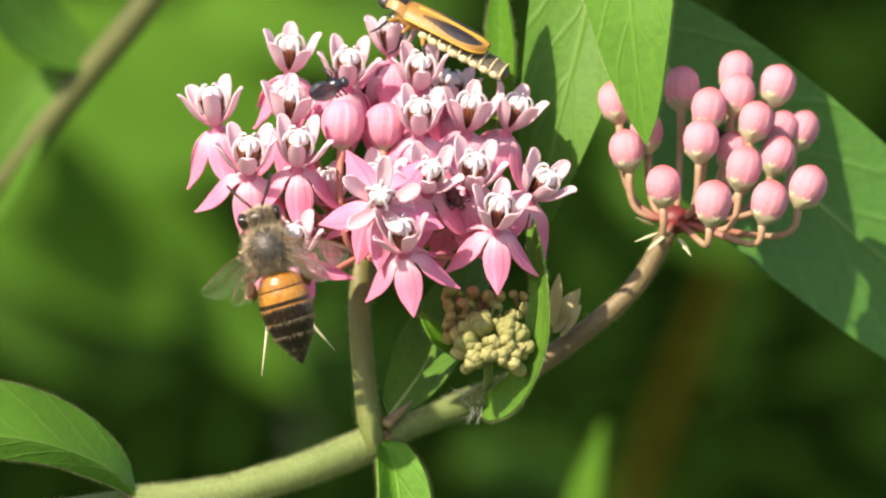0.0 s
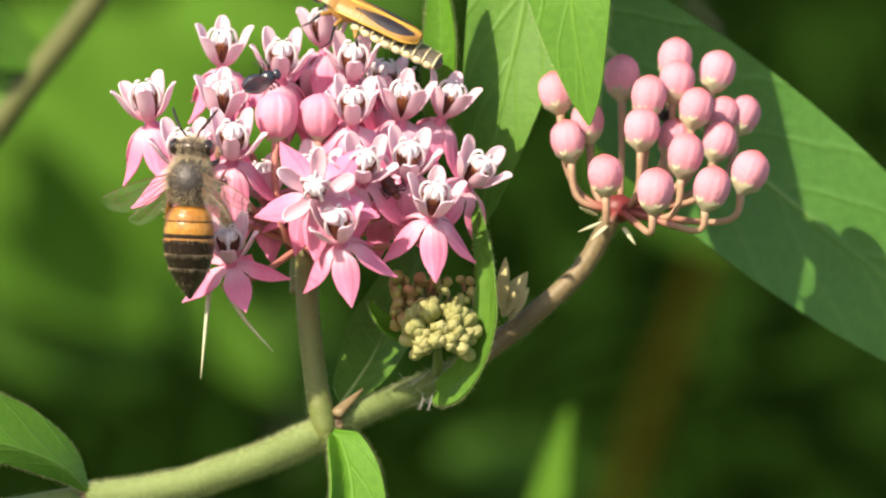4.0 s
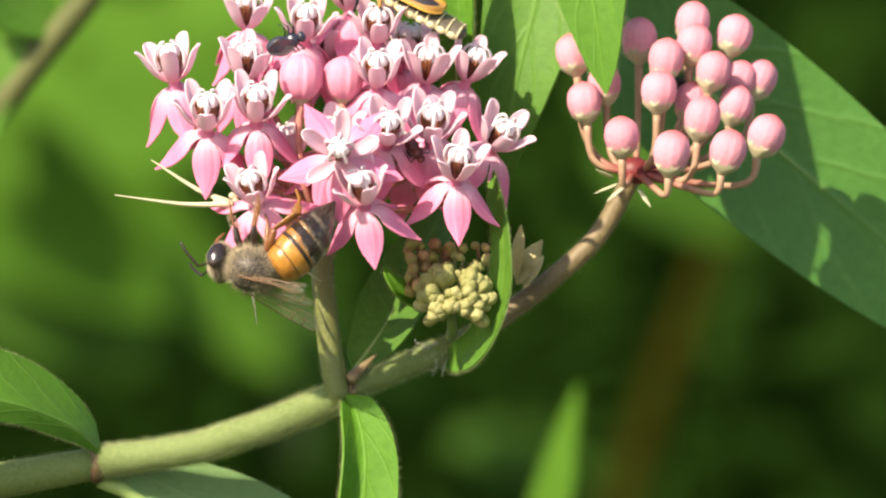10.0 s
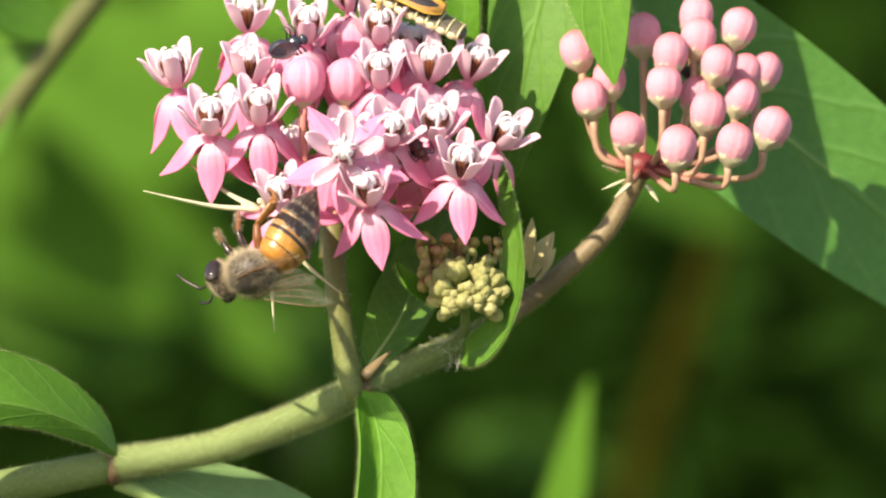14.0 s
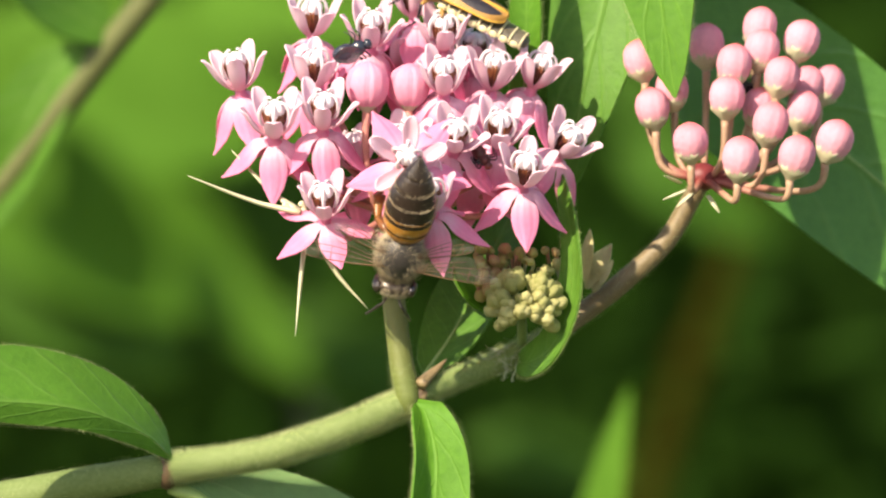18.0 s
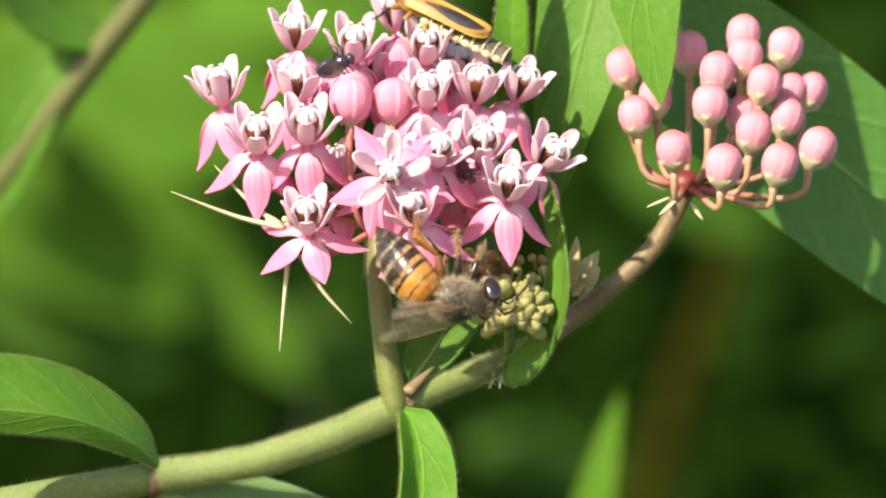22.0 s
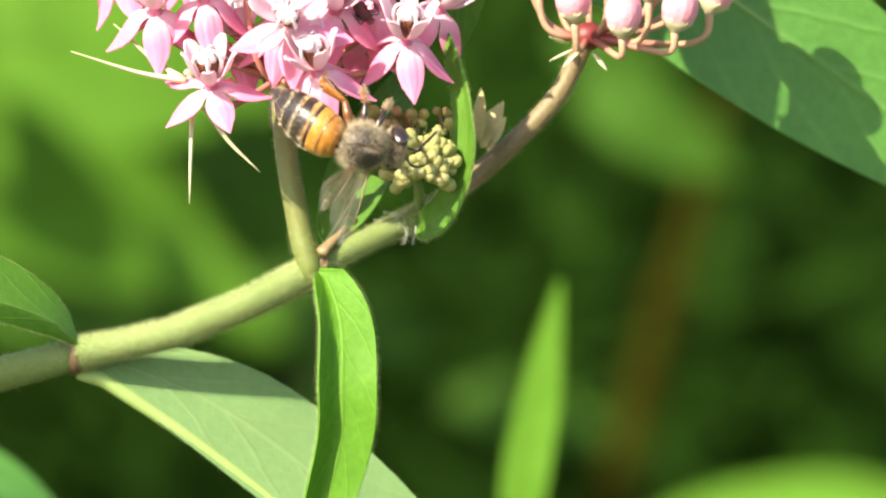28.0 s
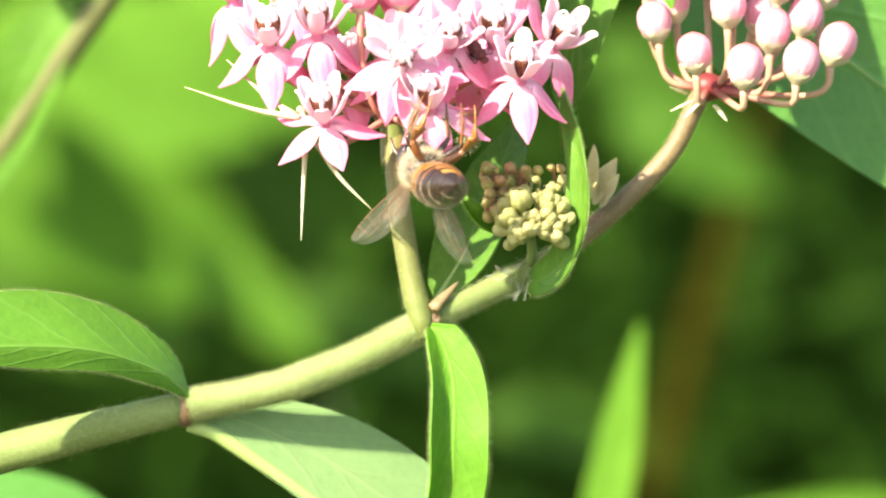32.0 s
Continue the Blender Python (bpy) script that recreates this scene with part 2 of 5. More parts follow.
# ---- mesh tools, in millimetres ----
class Shape:
    """Points, faces, a surface coordinate for each point and a material number for each face."""

    def __init__(self):
        self.v, self.f, self.uv, self.m, self.flat = [], [], [], [], []

    def add(self, v, f, uv=None, m=0):
        n = len(self.v)
        self.v += [Vector(p) for p in v]
        self.f += [tuple(i + n for i in q) for q in f]
        self.uv += list(uv) if uv else [(0.5, 0.5)] * len(v)
        self.m += list(m) if isinstance(m, (list, tuple)) else [m] * len(f)
        return self

    def moved(self, matrix):
        self.v = [matrix @ p for p in self.v]
        return self

    def mesh(self, name, *materials, origin=Vector((0, 0, 0)), smooth=True):
        me = bpy.data.meshes.new(name)
        me.from_pydata([(p - origin) / 1000 for p in self.v], [], self.f)
        for mt in materials:
            me.materials.append(mt)
        layer = me.uv_layers.new(name="sheet")
        idx = np.empty(len(me.loops), dtype=np.int32)
        me.loops.foreach_get("vertex_index", idx)
        layer.data.foreach_set("uv", np.array(self.uv, dtype=np.float32)[idx].ravel())
        me.polygons.foreach_set("material_index", np.array(self.m, dtype=np.int32))
        soft_faces = np.full(len(self.f), smooth)
        soft_faces[self.flat] = False
        me.polygons.foreach_set("use_smooth", soft_faces)
        me.update()
        return me


def sheet(fn, nu, nv, thick, shape=None, m=0):
    """A thin body with two faces and a rim over fn(u, v), u and v from 0 to 1."""
    s = shape or Shape()
    pts = [[Vector(fn(i / nu, j / nv)) for j in range(nv + 1)] for i in range(nu + 1)]
    v, uv = [], []
    for side in (0.5, -0.5):
        for i in range(nu + 1):
            for j in range(nv + 1):
                du = pts[min(i + 1, nu)][j] - pts[max(i - 1, 0)][j]
                dv = pts[i][min(j + 1, nv)] - pts[i][max(j - 1, 0)]
                n = du.cross(dv)
                n = n.normalized() if n.length > 1e-9 else Vector((0, 0, 1))
                v.append(pts[i][j] + n * thick * side)
                uv.append((i / nu, j / nv))
    w, half = nv + 1, (nu + 1) * (nv + 1)
    f = []
    for i in range(nu):
        for j in range(nv):
            a = i * w + j
            f.append((a, a + w, a + w + 1, a + 1))
            f.append((half + a, half + a + 1, half + a + w + 1, half + a + w))
    # the rim has points of its own, so that the two faces keep a crisp edge
    rim = [(i, 0) for i in range(nu + 1)] + [(nu, j) for j in range(1, nv + 1)] + [(i, nv) for i in range(nu - 1, -1, -1)] + [(0, j) for j in range(nv - 1, 0, -1)]
    first = len(v)
    for i, j in rim:
        for off in (0, half):
            v.append(v[off + i * w + j])
            uv.append(uv[off + i * w + j])
    for k in range(len(rim)):
        a, b = first + 2 * k, first + 2 * ((k + 1) % len(rim))
        f.append((a, a + 1, b + 1, b))
    s.flat += range(len(s.f) + len(f) - len(rim), len(s.f) + len(f))
    return s.add(v, f, uv, m)


def bez(p0, p1, p2, p3, n=10):
    p0, p1, p2, p3 = (Vector(p) for p in (p0, p1, p2, p3))
    return [p0 * (1 - t) ** 3 + p1 * 3 * t * (1 - t) ** 2 + p2 * 3 * t * t * (1 - t) + p3 * t ** 3 for t in (i / n for i in range(n + 1))]


def spline(points, n=6):
    """A smooth way through a few points."""
    p = [Vector(q) for q in points]
    p = [p[0] * 2 - p[1]] + p + [p[-1] * 2 - p[-2]]
    out = []
    for i in range(1, len(p) - 2):
        for k in range(n):
            t = k / n
            out.append(0.5 * (2 * p[i] + (p[i + 1] - p[i - 1]) * t + (2 * p[i - 1] - 5 * p[i] + 4 * p[i + 1] - p[i + 2]) * t * t + (3 * p[i] - p[i - 1] - 3 * p[i + 1] + p[i + 2]) * t ** 3))
    return out + [p[-2]]


def tube(points, radii, seg=8, shape=None, m=0, flat=1.0):
    """A round body along a way; radii: one number, or numbers spread evenly along it."""
    s = shape or Shape()
    p = [Vector(q) for q in points]
    radii = radii if isinstance(radii, (list, tuple)) else [radii]
    rad = [float(np.interp(i / (len(p) - 1), np.linspace(0, 1, len(radii)), radii)) if len(radii) > 1 else radii[0] for i in range(len(p))]
    side = None
    v, uv, f = [], [], []
    for i, q in enumerate(p):
        t = (p[min(i + 1, len(p) - 1)] - p[max(i - 1, 0)]).normalized()
        if side is None:
            side = t.cross(Vector((0, 0, 1)) if abs(t.z) < 0.9 else Vector((1, 0, 0))).normalized()
        side = (side - t * side.dot(t)).normalized()
        up = side.cross(t)
        for k in range(seg):
            a = 2 * math.pi * k / seg
            v.append(q + (side * math.cos(a) + up * math.sin(a) * flat) * rad[i])
            uv.append((i / (len(p) - 1), k / seg))
    for i in range(len(p) - 1):
        for k in range(seg):
            a, b = i * seg + k, i * seg + (k + 1) % seg
            f.append((a, b, b + seg, a + seg))
    f.append(tuple(range(seg))[::-1])
    f.append(tuple(range((len(p) - 1) * seg, len(p) * seg)))
    return s.add(v, f, uv, m)


def lathe(profile, seg=16, shape=None, m=0, lobes=0, depth=0.0, squash=1.0):
    """A turned body about z: rows of (z, radius); lobes press that many grooves of a share depth into it."""
    s = shape or Shape()
    v, uv, f, mats = [], [], [], []
    for i, (z, r) in enumerate(profile):
        for k in range(seg):
            a = 2 * math.pi * k / seg
            q = r * (1 - depth * (1 - abs(math.sin(lobes * a / 2)) ** 0.5)) if lobes else r
            v.append((q * math.cos(a), q * math.sin(a) * squash, z))
            uv.append((i / (len(profile) - 1), k / seg))
    for i in range(len(profile) - 1):
        for k in range(seg):
            a, b = i * seg + k, i * seg + (k + 1) % seg
            f.append((a, b, b + seg, a + seg))
            mats.append(m[i] if isinstance(m, list) else m)
    f.append(tuple(range(seg))[::-1])
    f.append(tuple(range((len(profile) - 1) * seg, len(profile) * seg)))
    mats += [mats[0], mats[-1]]
    return s.add(v, f, uv, mats)


def ball(centre, radii, seg=14, rings=9, shape=None, m=0, turn=None):
    s = shape or Shape()
    prof = [(-math.cos(math.pi * i / rings), max(math.sin(math.pi * i / rings), 0.02)) for i in range(rings + 1)]
    t = Shape()
    lathe(prof, seg, t)
    mat = Matrix.Translation(Vector(centre)) @ (turn or Matrix.Identity(4)) @ Matrix.Diagonal((*radii, 1))
    return s.add([mat @ p for p in t.v], t.f, t.uv, m)


def spike(base, way, r, shape, m=0):
    """One hair: a thin three-sided spike."""
    base, way = Vector(base), Vector(way)
    t = way.normalized()
    a = t.orthogonal().normalized() * r
    b = t.cross(a)
    shape.add([base + a, base - a * 0.5 + b * 0.87, base - a * 0.5 - b * 0.87, base + way], [(0, 1, 3), (1, 2, 3), (2, 0, 3)], None, m)


def fuzz(points, radii, count, length, r, shape, seed):
    """Hair all round a way, standing off it."""
    rng = random.Random(seed)
    p = [Vector(q) for q in points]
    radii = radii if isinstance(radii, (list, tuple)) else [radii]
    for _ in range(count):
        u = rng.random() * (len(p) - 1.001)
        i = int(u)
        q = p[i].lerp(p[i + 1], u - i)
        t = (p[i + 1] - p[i]).normalized()
        a = t.orthogonal().normalized()
        b = t.cross(a)
        w = rng.random() * 2 * math.pi
        n = a * math.cos(w) + b * math.sin(w)
        rr = float(np.interp(u / (len(p) - 1), np.linspace(0, 1, len(radii)), radii)) if len(radii) > 1 else radii[0]
        spike(q + n * rr * 0.95, (n + t * rng.uniform(-0.5, 0.5)) * length * rng.uniform(0.5, 1.2), r, shape)


ORIGIN = {}


def thing(name, origin, label, category, group="", kind="", data=None):
    """A thing of its own: an empty at its base, in millimetres of the plan."""
    ob = new(name, data)
    ob.empty_display_size = 0.005
    ob.location = at(*origin)
    ORIGIN[ob.name] = Vector(origin)
    return tagged(ob, label, category, group, kind)


def part(name, shape, materials, parent, label="", matrix=None, origin=None, kind=""):
    """One mesh under a thing or a part. shape: a Shape in the plan's millimetres, or a mesh that is shared."""
    materials = materials if isinstance(materials, (list, tuple)) else [materials]
    if isinstance(shape, Shape):
        shape = shape.mesh(name, *materials, origin=Vector(origin) if origin else ORIGIN.get(parent.name, Vector((0, 0, 0))))
    ob = new(name, shape)
    ob.parent = parent
    if matrix is not None:
        ob.matrix_basis = matrix
    return tagged(ob, label, kind=kind)


def frame_of(place, axis, spin=0.0, face=(0, -1, 0)):
    """A pose in metres whose z runs along axis; place in millimetres; spin turns it about that axis."""
    z = Vector(axis).normalized()
    x = Vector(face) - z * Vector(face).dot(z)
    x = x.normalized() if x.length > 1e-4 else z.orthogonal().normalized()
    y = z.cross(x)
    m = Matrix((x, y, z)).transposed().to_4x4()
    return Matrix.Translation(Vector(place) / 1000) @ m @ Matrix.Rotation(radians(spin), 4, "Z")


# ---- ground ----
gs = Shape()
gs.add([(-60000, -60000, -1000), (60000, -60000, -1000), (60000, 60000, -1000), (-60000, 60000, -1000)], [(0, 1, 2, 3)])
ground = new("ground", gs.mesh("ground", GROUND, origin=Vector((0, 0, 0))))
ground.location = (0, 0, 1)
tagged(ground, "bare dark soil with leaf litter under the weeds", "ground", kind="structure")


# ---- leaves and stems ----
def leaf(parent, way, width, face, material, fold=0.25, wave=0.0, blunt=0.75, nu=22, nv=10, rib=0.35, hairs=0, label="", seed=0, thick=0.22, twist=0.0, origin=None, half=(-1.0, 1.0), tuck=0.0, tucked=-1, share=0.42):
    """A leaf on a way of a few points: face is the way its upper side looks, fold lifts its edges, wave ruffles them."""
    p = spline(way, 8)
    cum = [0.0]
    for a, b in zip(p, p[1:]):
        cum.append(cum[-1] + (b - a).length)
    total, face = cum[-1], Vector(face).normalized()
    ph = random.Random(seed).random() * 6.28

    def base(u):
        s = u * total
        i = min(max(0, int(np.searchsorted(cum, s)) - 1), len(p) - 2)
        k = (s - cum[i]) / max(1e-6, cum[i + 1] - cum[i])
        t = (p[i + 1] - p[i]).normalized()
        n = (face - t * face.dot(t)).normalized()
        if twist:
            n = Matrix.Rotation(radians(twist) * u, 3, t) @ n
        return p[i].lerp(p[i + 1], k), t, n

    def prof(u):
        return width * (0.06 + 0.94 * math.sin(math.pi * min(1, max(0, u)) ** blunt) ** 0.85) * (1 if u < 0.999 else 0.02)

    def fn(u, v):
        c, t, n = base(u)
        w, q = prof(u), half[0] + (half[1] - half[0]) * v
        ruffle = wave * width * math.sin(u * 19 + ph + (2 if q > 0 else 0)) * q * q
        if q * tucked > 0 and tuck:
            return c + (t.cross(n) * math.cos(radians(tuck)) + n * math.sin(radians(tuck))) * w * q * share + n * ruffle
        return c + t.cross(n) * w * q * (1 - 0.3 * fold * abs(q)) + n * (w * fold * abs(q) ** 1.4 + ruffle)

    ob = part("leaf", sheet(fn, nu, nv, thick), material, parent, label, origin=origin)
    org = origin or ORIGIN[parent.name]
    if rib:
        line = [base(i / 20)[0] - base(i / 20)[2] * rib * 0.35 for i in range(20)]
        part("midrib", tube(line, [rib, rib * 0.6, rib * 0.25], 7), MIDRIB, ob, "pale raised midrib", origin=org)
    if hairs:
        hs, rng = Shape(), random.Random(seed + 5)
        for _ in range(hairs * 2):
            u, v = rng.random() * 0.97, rng.choice((0.0, 1.0))
            c, t, n = base(u)
            out = t.cross(n) * (2 * v - 1)
            spike(fn(u, v), (out + n * rng.uniform(-0.6, 0.6) + t * rng.uniform(-0.4, 0.6)) * rng.uniform(0.25, 0.55), 0.006, hs)
        part("edge_hair", hs, FUZZ, ob, "fine white hair along the leaf edge", origin=org, kind="stuff")
    return ob


def stem(parent, way, radii, material, hairs, name="stem", label="", seed=0, seg=14, n=8):
    p = spline(way, n)
    ob = part(name, tube(p, radii, seg), material, parent, label)
    if hairs:
        hs = Shape()
        fuzz(p, radii, int(hairs * 4.5), 0.55, 0.006, hs, seed)
        part("stem_hair", hs, FUZZ, ob, "fine white stem hair", origin=ORIGIN[parent.name], kind="stuff")
    return ob


plant = thing("milkweed_plant", (-118, 30, -1000), "green hairy milkweed plant with a leaning branch", "plant")
stem(plant, [(-118, 30, -1000), (-112, 24, -600), (-100, 14, -250), (-84, 8, -56), (-62, 4, -28.0), (-50, 3, -23.3), (-40, 1.2, -20.95), (-29.45, 0, -18.8)], [4.0, 3.4, 2.7, 2.2, 1.9, 1.75, 1.45], STEM, 900, label="pale green stem with short hair", seed=1, n=10)
stem(plant, [(-29.45, 0, -18.75), (-27.85, 0, -18.5), (-23.65, 0, -17.9), (-19.95, 0, -17.2), (-17.4, 0, -16.35), (-14.15, 0, -15.25), (-11.0, 0, -13.95), (-8.95, 0, -13.05), (-7.5, 0, -12.3)], [1.45, 1.38, 1.36, 1.4, 1.42, 1.3], STEM, 4200, label="pale green stem with short hair", seed=2)
stem(plant, [(-7.75, 0, -12.3), (-4.75, 1, -11.0), (0.3, 3, -8.9), (4.84, 5, -6.7)], [1.1, 1.05, 1.1, 0.9], STEM, 1400, label="greyish green branch", seed=3)
stem(plant, [(4.34, 5, -6.76), (7.37, 6, -4.75), (10.91, 6, -1.97), (14.85, 6, 1.82), (17.78, 6, 6.92)], [0.95, 0.95, 0.9, 0.85], BROWNSTALK, 300, label="brownish flower stalk", seed=4)
stem(plant, [(-7.95, -0.45, -13.6), (-8.05, -0.7, -12.6), (-8.35, -0.6, -11.0), (-8.75, -0.4, -8.94), (-9.5, 0, -2.95), (-9.72, 1, 2.05), (-9.63, 2, 3.96)], [0.7, 1.05, 1.12, 1.04, 1.02, 1.04], STALK, 250, label="upright olive flower stalk", seed=5)
for c, r in (((-29.4, 0, -18.85), (1.1, 1.5, 1.75)), ((-7.0, 0.1, -12.15), (0.75, 1.25, 1.05))):
    part("node", ball(c, r, 16, 10), NODE, plant, "brown swollen stem node")
for a, b in (((-7.19, -1, -11.18), (-4.71, 1, -8.86)), ((-7.19, -0.6, -12.44), (-6.46, 0.5, -9.96))):
    part("bud_scale", tube(spline([a, b], 6), [0.9, 0.6, 0.1], 8, flat=0.6), BROWNSTALK, plant, "small brownish bud scale")
leaf(plant, [(-28.9, -1, -17.92), (-31.49, -4, -15.45), (-38.55, -10, -13.03), (-50.32, -16, -12.85), (-61.09, -20, -15.9)], 6.0, (0.3, -0.62, 0.8), LEAF, 0.3, 0.02, rib=0.14, hairs=1400, tuck=60, share=0.30, label="broad green leaf with a folded edge", seed=11)
leaf(plant, [(-29, 0.6, -20.1), (-27.73, 1.0, -20.52), (-19.6, 1.8, -26.7), (-11.5, 2.8, -33.7), (0.84, 4.5, -44.5), (10.4, 7, -53.9)], 9.6, (-0.25, -0.75, 0.6), LEAFBACK, -0.1, 0.02, rib=0.75, half=(-1.0, 0.08), hairs=200, label="pale underside of a broad milkweed leaf", seed=12)
leaf(plant, [(-7.4, -1.6, -12.8), (-6.87, -2.6, -13.9), (-6.22, -5, -17.8), (-6.5, -6, -22.8), (-6.77, -5.5, -26.8), (-7.76, -5, -30.7), (-9.9, -4, -36.2), (-13.3, -2, -41.0), (-16.3, 0, -46.7)], 4.0, (0.1, -0.95, 0.3), LEAFLIGHT, 0.25, 0.11, blunt=0.55, rib=0.10, half=(-1.0, 0.62), tuck=52, tucked=1, share=1.0, hairs=1100, label="narrow bright green leaf hanging folded from the node", seed=13, nu=34)
leaf(plant, [(-6.67, 4, -10.34), (-4.11, 6, -6.56), (-2.16, 9, -2.51), (0.32, 12, 2.61), (1.8, 14, 6.21)], 3.6, (-0.35, -0.8, 0.25), LEAFMID, 0.2, 0.02, rib=0.35, label="dark green leaf behind the stalk", seed=14)
leaf(plant, [(1.6, 3, -9.0), (2.6, 0.4, -9.1), (4.4, -2.4, -7.9), (5.8, -3.6, -5.27), (6.45, -4, -1.67), (6.3, -3.8, 2.23), (5.5, -1.6, 6.2), (5.0, 1, 8.6)], 1.9, (-0.75, -0.62, 0.12), LEAFMID, 0.3, 0.04, blunt=0.6, rib=0.2, hairs=900, label="curled green leaf around the young buds", seed=15, nu=30)
leaf(plant, [(-0.33, 0, -4.69), (-2.34, -1, -3.46), (-3.6, -1.5, -1.98), (-4.12, -1, -0.99)], 1.0, (0.2, -0.9, 0.4), LEAFLIGHT, 0.4, rib=0.15, hairs=80, label="small curled green leaf", seed=16, nu=12, nv=6)

# a second shoot, which arches over from the right and carries the leaves above and behind the buds
shoot = thing("milkweed_shoot", (96, 62, -1000), "tall milkweed shoot with broad hanging leaves", "plant")
stem(shoot, [(96, 62, -1000), (94, 60, -500), (84, 54, -100), (72, 44, 40), (48, 30, 66), (22, 18, 78), (6.03, 10, 40.87)], [3.5, 3.0, 2.4, 1.9, 1.5, 1.1], STEM, 0, label="green arching stem", seed=21, n=10)
leaf(shoot, [(15.0, 14.6, 62), (11.6, 14.6, 44), (10.4, 13.5, 30), (9.3, 12, 23.43), (8.1, 11, 18.35), (6.9, 10.5, 12.76), (5.5, 11, 4.89)], 5.7, (-0.2, -0.95, 0.2), LEAF, 0.12, 0.03, hairs=0, label="green leaf behind the flowers", seed=22, blunt=1.0)
leaf(shoot, [(14.3, 14, 60), (12.4, 10.5, 46), (12.9, 7.5, 34.19), (13.7, 5, 26.97), (14.3, 4, 21.9), (14.9, 3.5, 18.2), (15.4, 3, 14.5)], 5.0, (-0.2, -0.95, 0.25), LEAFLIGHT, 0.10, 0.02, hairs=900, label="pointed bright green leaf hanging before the buds", seed=23, blunt=1.05)
leaf(shoot, [(2.02, 8, 12.05), (2.18, 7, 19.13), (2.25, 7, 23.18), (2.09, 7, 26.21), (1.96, 7, 30.26)], 1.8, (-0.3, -0.9, 0.2), LEAFLIGHT, 0.35, 0.03, hairs=500, label="narrow upright green leaf", seed=24, blunt=0.8)
leaf(shoot, [(5.26, 24.0, 31.85), (11.54, 26.0, 26.99), (17.27, 26.0, 22.15), (23.53, 26.0, 16.82), (34.02, 27.0, 8.32), (40.88, 28.0, 2.75), (50.46, 30.0, -4.99), (63.46, 34.0, -17.03)], 8.5, (-0.12, -0.96, 0.22), LEAFDARK, 0.10, 0.02, rib=0.6, label="large dark green leaf crossed by bud shadows", seed=25, blunt=0.8, nu=30, nv=14)


# ---- florets ----
def reflexed(length, drop, flare=0.0):
    """The way of a petal in its own plane: out from the neck and down by drop degrees."""
    r, z, out = 0.4, -0.75, []
    for i in range(41):
        u = i / 40
        out.append((r, z))
        a = radians(drop * min(1, (u / 0.24)) ** 1.1 - flare * max(0, u - 0.6) / 0.4)
        r, z = r + math.cos(a) * length / 40, z - math.sin(a) * length / 40
    return out


def petal_mesh(name, length, width, drop, flare, keel=0.2):
    way = reflexed(length, drop, flare)

    def fn(u, v):
        r, z = way[round(u * 40)]
        x = max(0.0, (u - 0.42) / 0.58)
        w = width * (0.40 + 0.60 * math.sin(math.pi * 0.5 * min(1, u / 0.42)) ** 1.3) * max(0.03, 1 - x ** 1.75)
        q = 2 * v - 1
        a = radians(drop * min(1, (u / 0.24)))
        k = keel * w * q * q - 0.10 * math.exp(-(q / 0.22) ** 2) * min(1, u * 4)
        return (r - math.sin(a) * k, w * q, z - math.cos(a) * k)

    return sheet(fn, 14, 8, 0.12).mesh(name, PETAL)


def hood_mesh(lean, height, wide):
    """A spoon-shaped hood that leans out from the neck, narrow at its foot, hollow inside and round at its tip."""
    def fn(u, v):
        q, u = 2 * v - 1, 1 - (1 - u) ** 1.5
        w = wide * (0.62 + 0.38 * math.sin(math.pi * 0.5 * min(1, u / 0.65)) ** 1.6) * (1 if u < 0.68 else math.sqrt(max(0.03, 1 - ((u - 0.68) / 0.325) ** 2)))
        a = radians(lean)
        bulge = 0.34 * math.sin(math.pi * min(1, u * 1.15) ** 0.8)
        r = 0.45 + math.sin(a) * height * u + math.cos(a) * bulge
        z = 0.05 + math.cos(a) * height * u - math.sin(a) * bulge
        k = 0.42 * w * q * q
        return (r - math.cos(a) * k, w * q, z + math.sin(a) * k)

    return sheet(fn, 10, 8, 0.13).mesh("hood", HOOD)


PETALS = [petal_mesh("petal", 5.2, 1.14, 64, 12), petal_mesh("petal", 5.2, 1.16, 56, 8), petal_mesh("petal", 4.9, 1.16, 30, 4), petal_mesh("petal", 5.0, 1.1, 70, 12), petal_mesh("petal", 5.3, 1.24, 6, 2)]
HOODS = [hood_mesh(34, 3.9, 0.70), hood_mesh(38, 3.8, 0.74), hood_mesh(30, 4.0, 0.68)]
HORNMESH = tube(bez((0.95, 0, 1.1), (1.45, 0, 1.8), (1.4, 0, 3.3), (0.45, 0, 3.3), 10), [0.15, 0.17, 0.15, 0.09], 6).mesh("horn", HORN)
CAPMESH = lathe([(1.75, 0.62), (2.1, 0.86), (2.5, 0.96), (2.85, 0.88), (3.05, 0.66), (3.12, 0.42), (3.08, 0.25), (2.96, 0.08)], 30, lobes=5, depth=0.26).mesh("stigma_cap", CAP)
columnshape = lathe([(-0.45, 0.42), (-0.1, 0.42), (0.4, 0.42), (0.9, 0.5), (1.4, 0.68), (2.0, 0.82), (2.8, 0.82)], 20, lobes=5, depth=0.2)
for k in range(5):
    a = radians(72 * k + 36)
    c, s = math.cos(a), math.sin(a)
    for d in (-0.13, 0.13):
        tube([(c * 0.4 - s * d * 0.5, s * 0.4 + c * d * 0.5, 0.2), (c * 0.72 - s * d, s * 0.72 + c * d, 1.2), (c * 0.9 - s * d, s * 0.9 + c * d, 2.0), (c * 0.8 - s * d, s * 0.8 + c * d, 2.6)], [0.1, 0.13, 0.17, 0.1], 6, columnshape)
COLUMNMESH = columnshape.mesh("column", COLUMN)
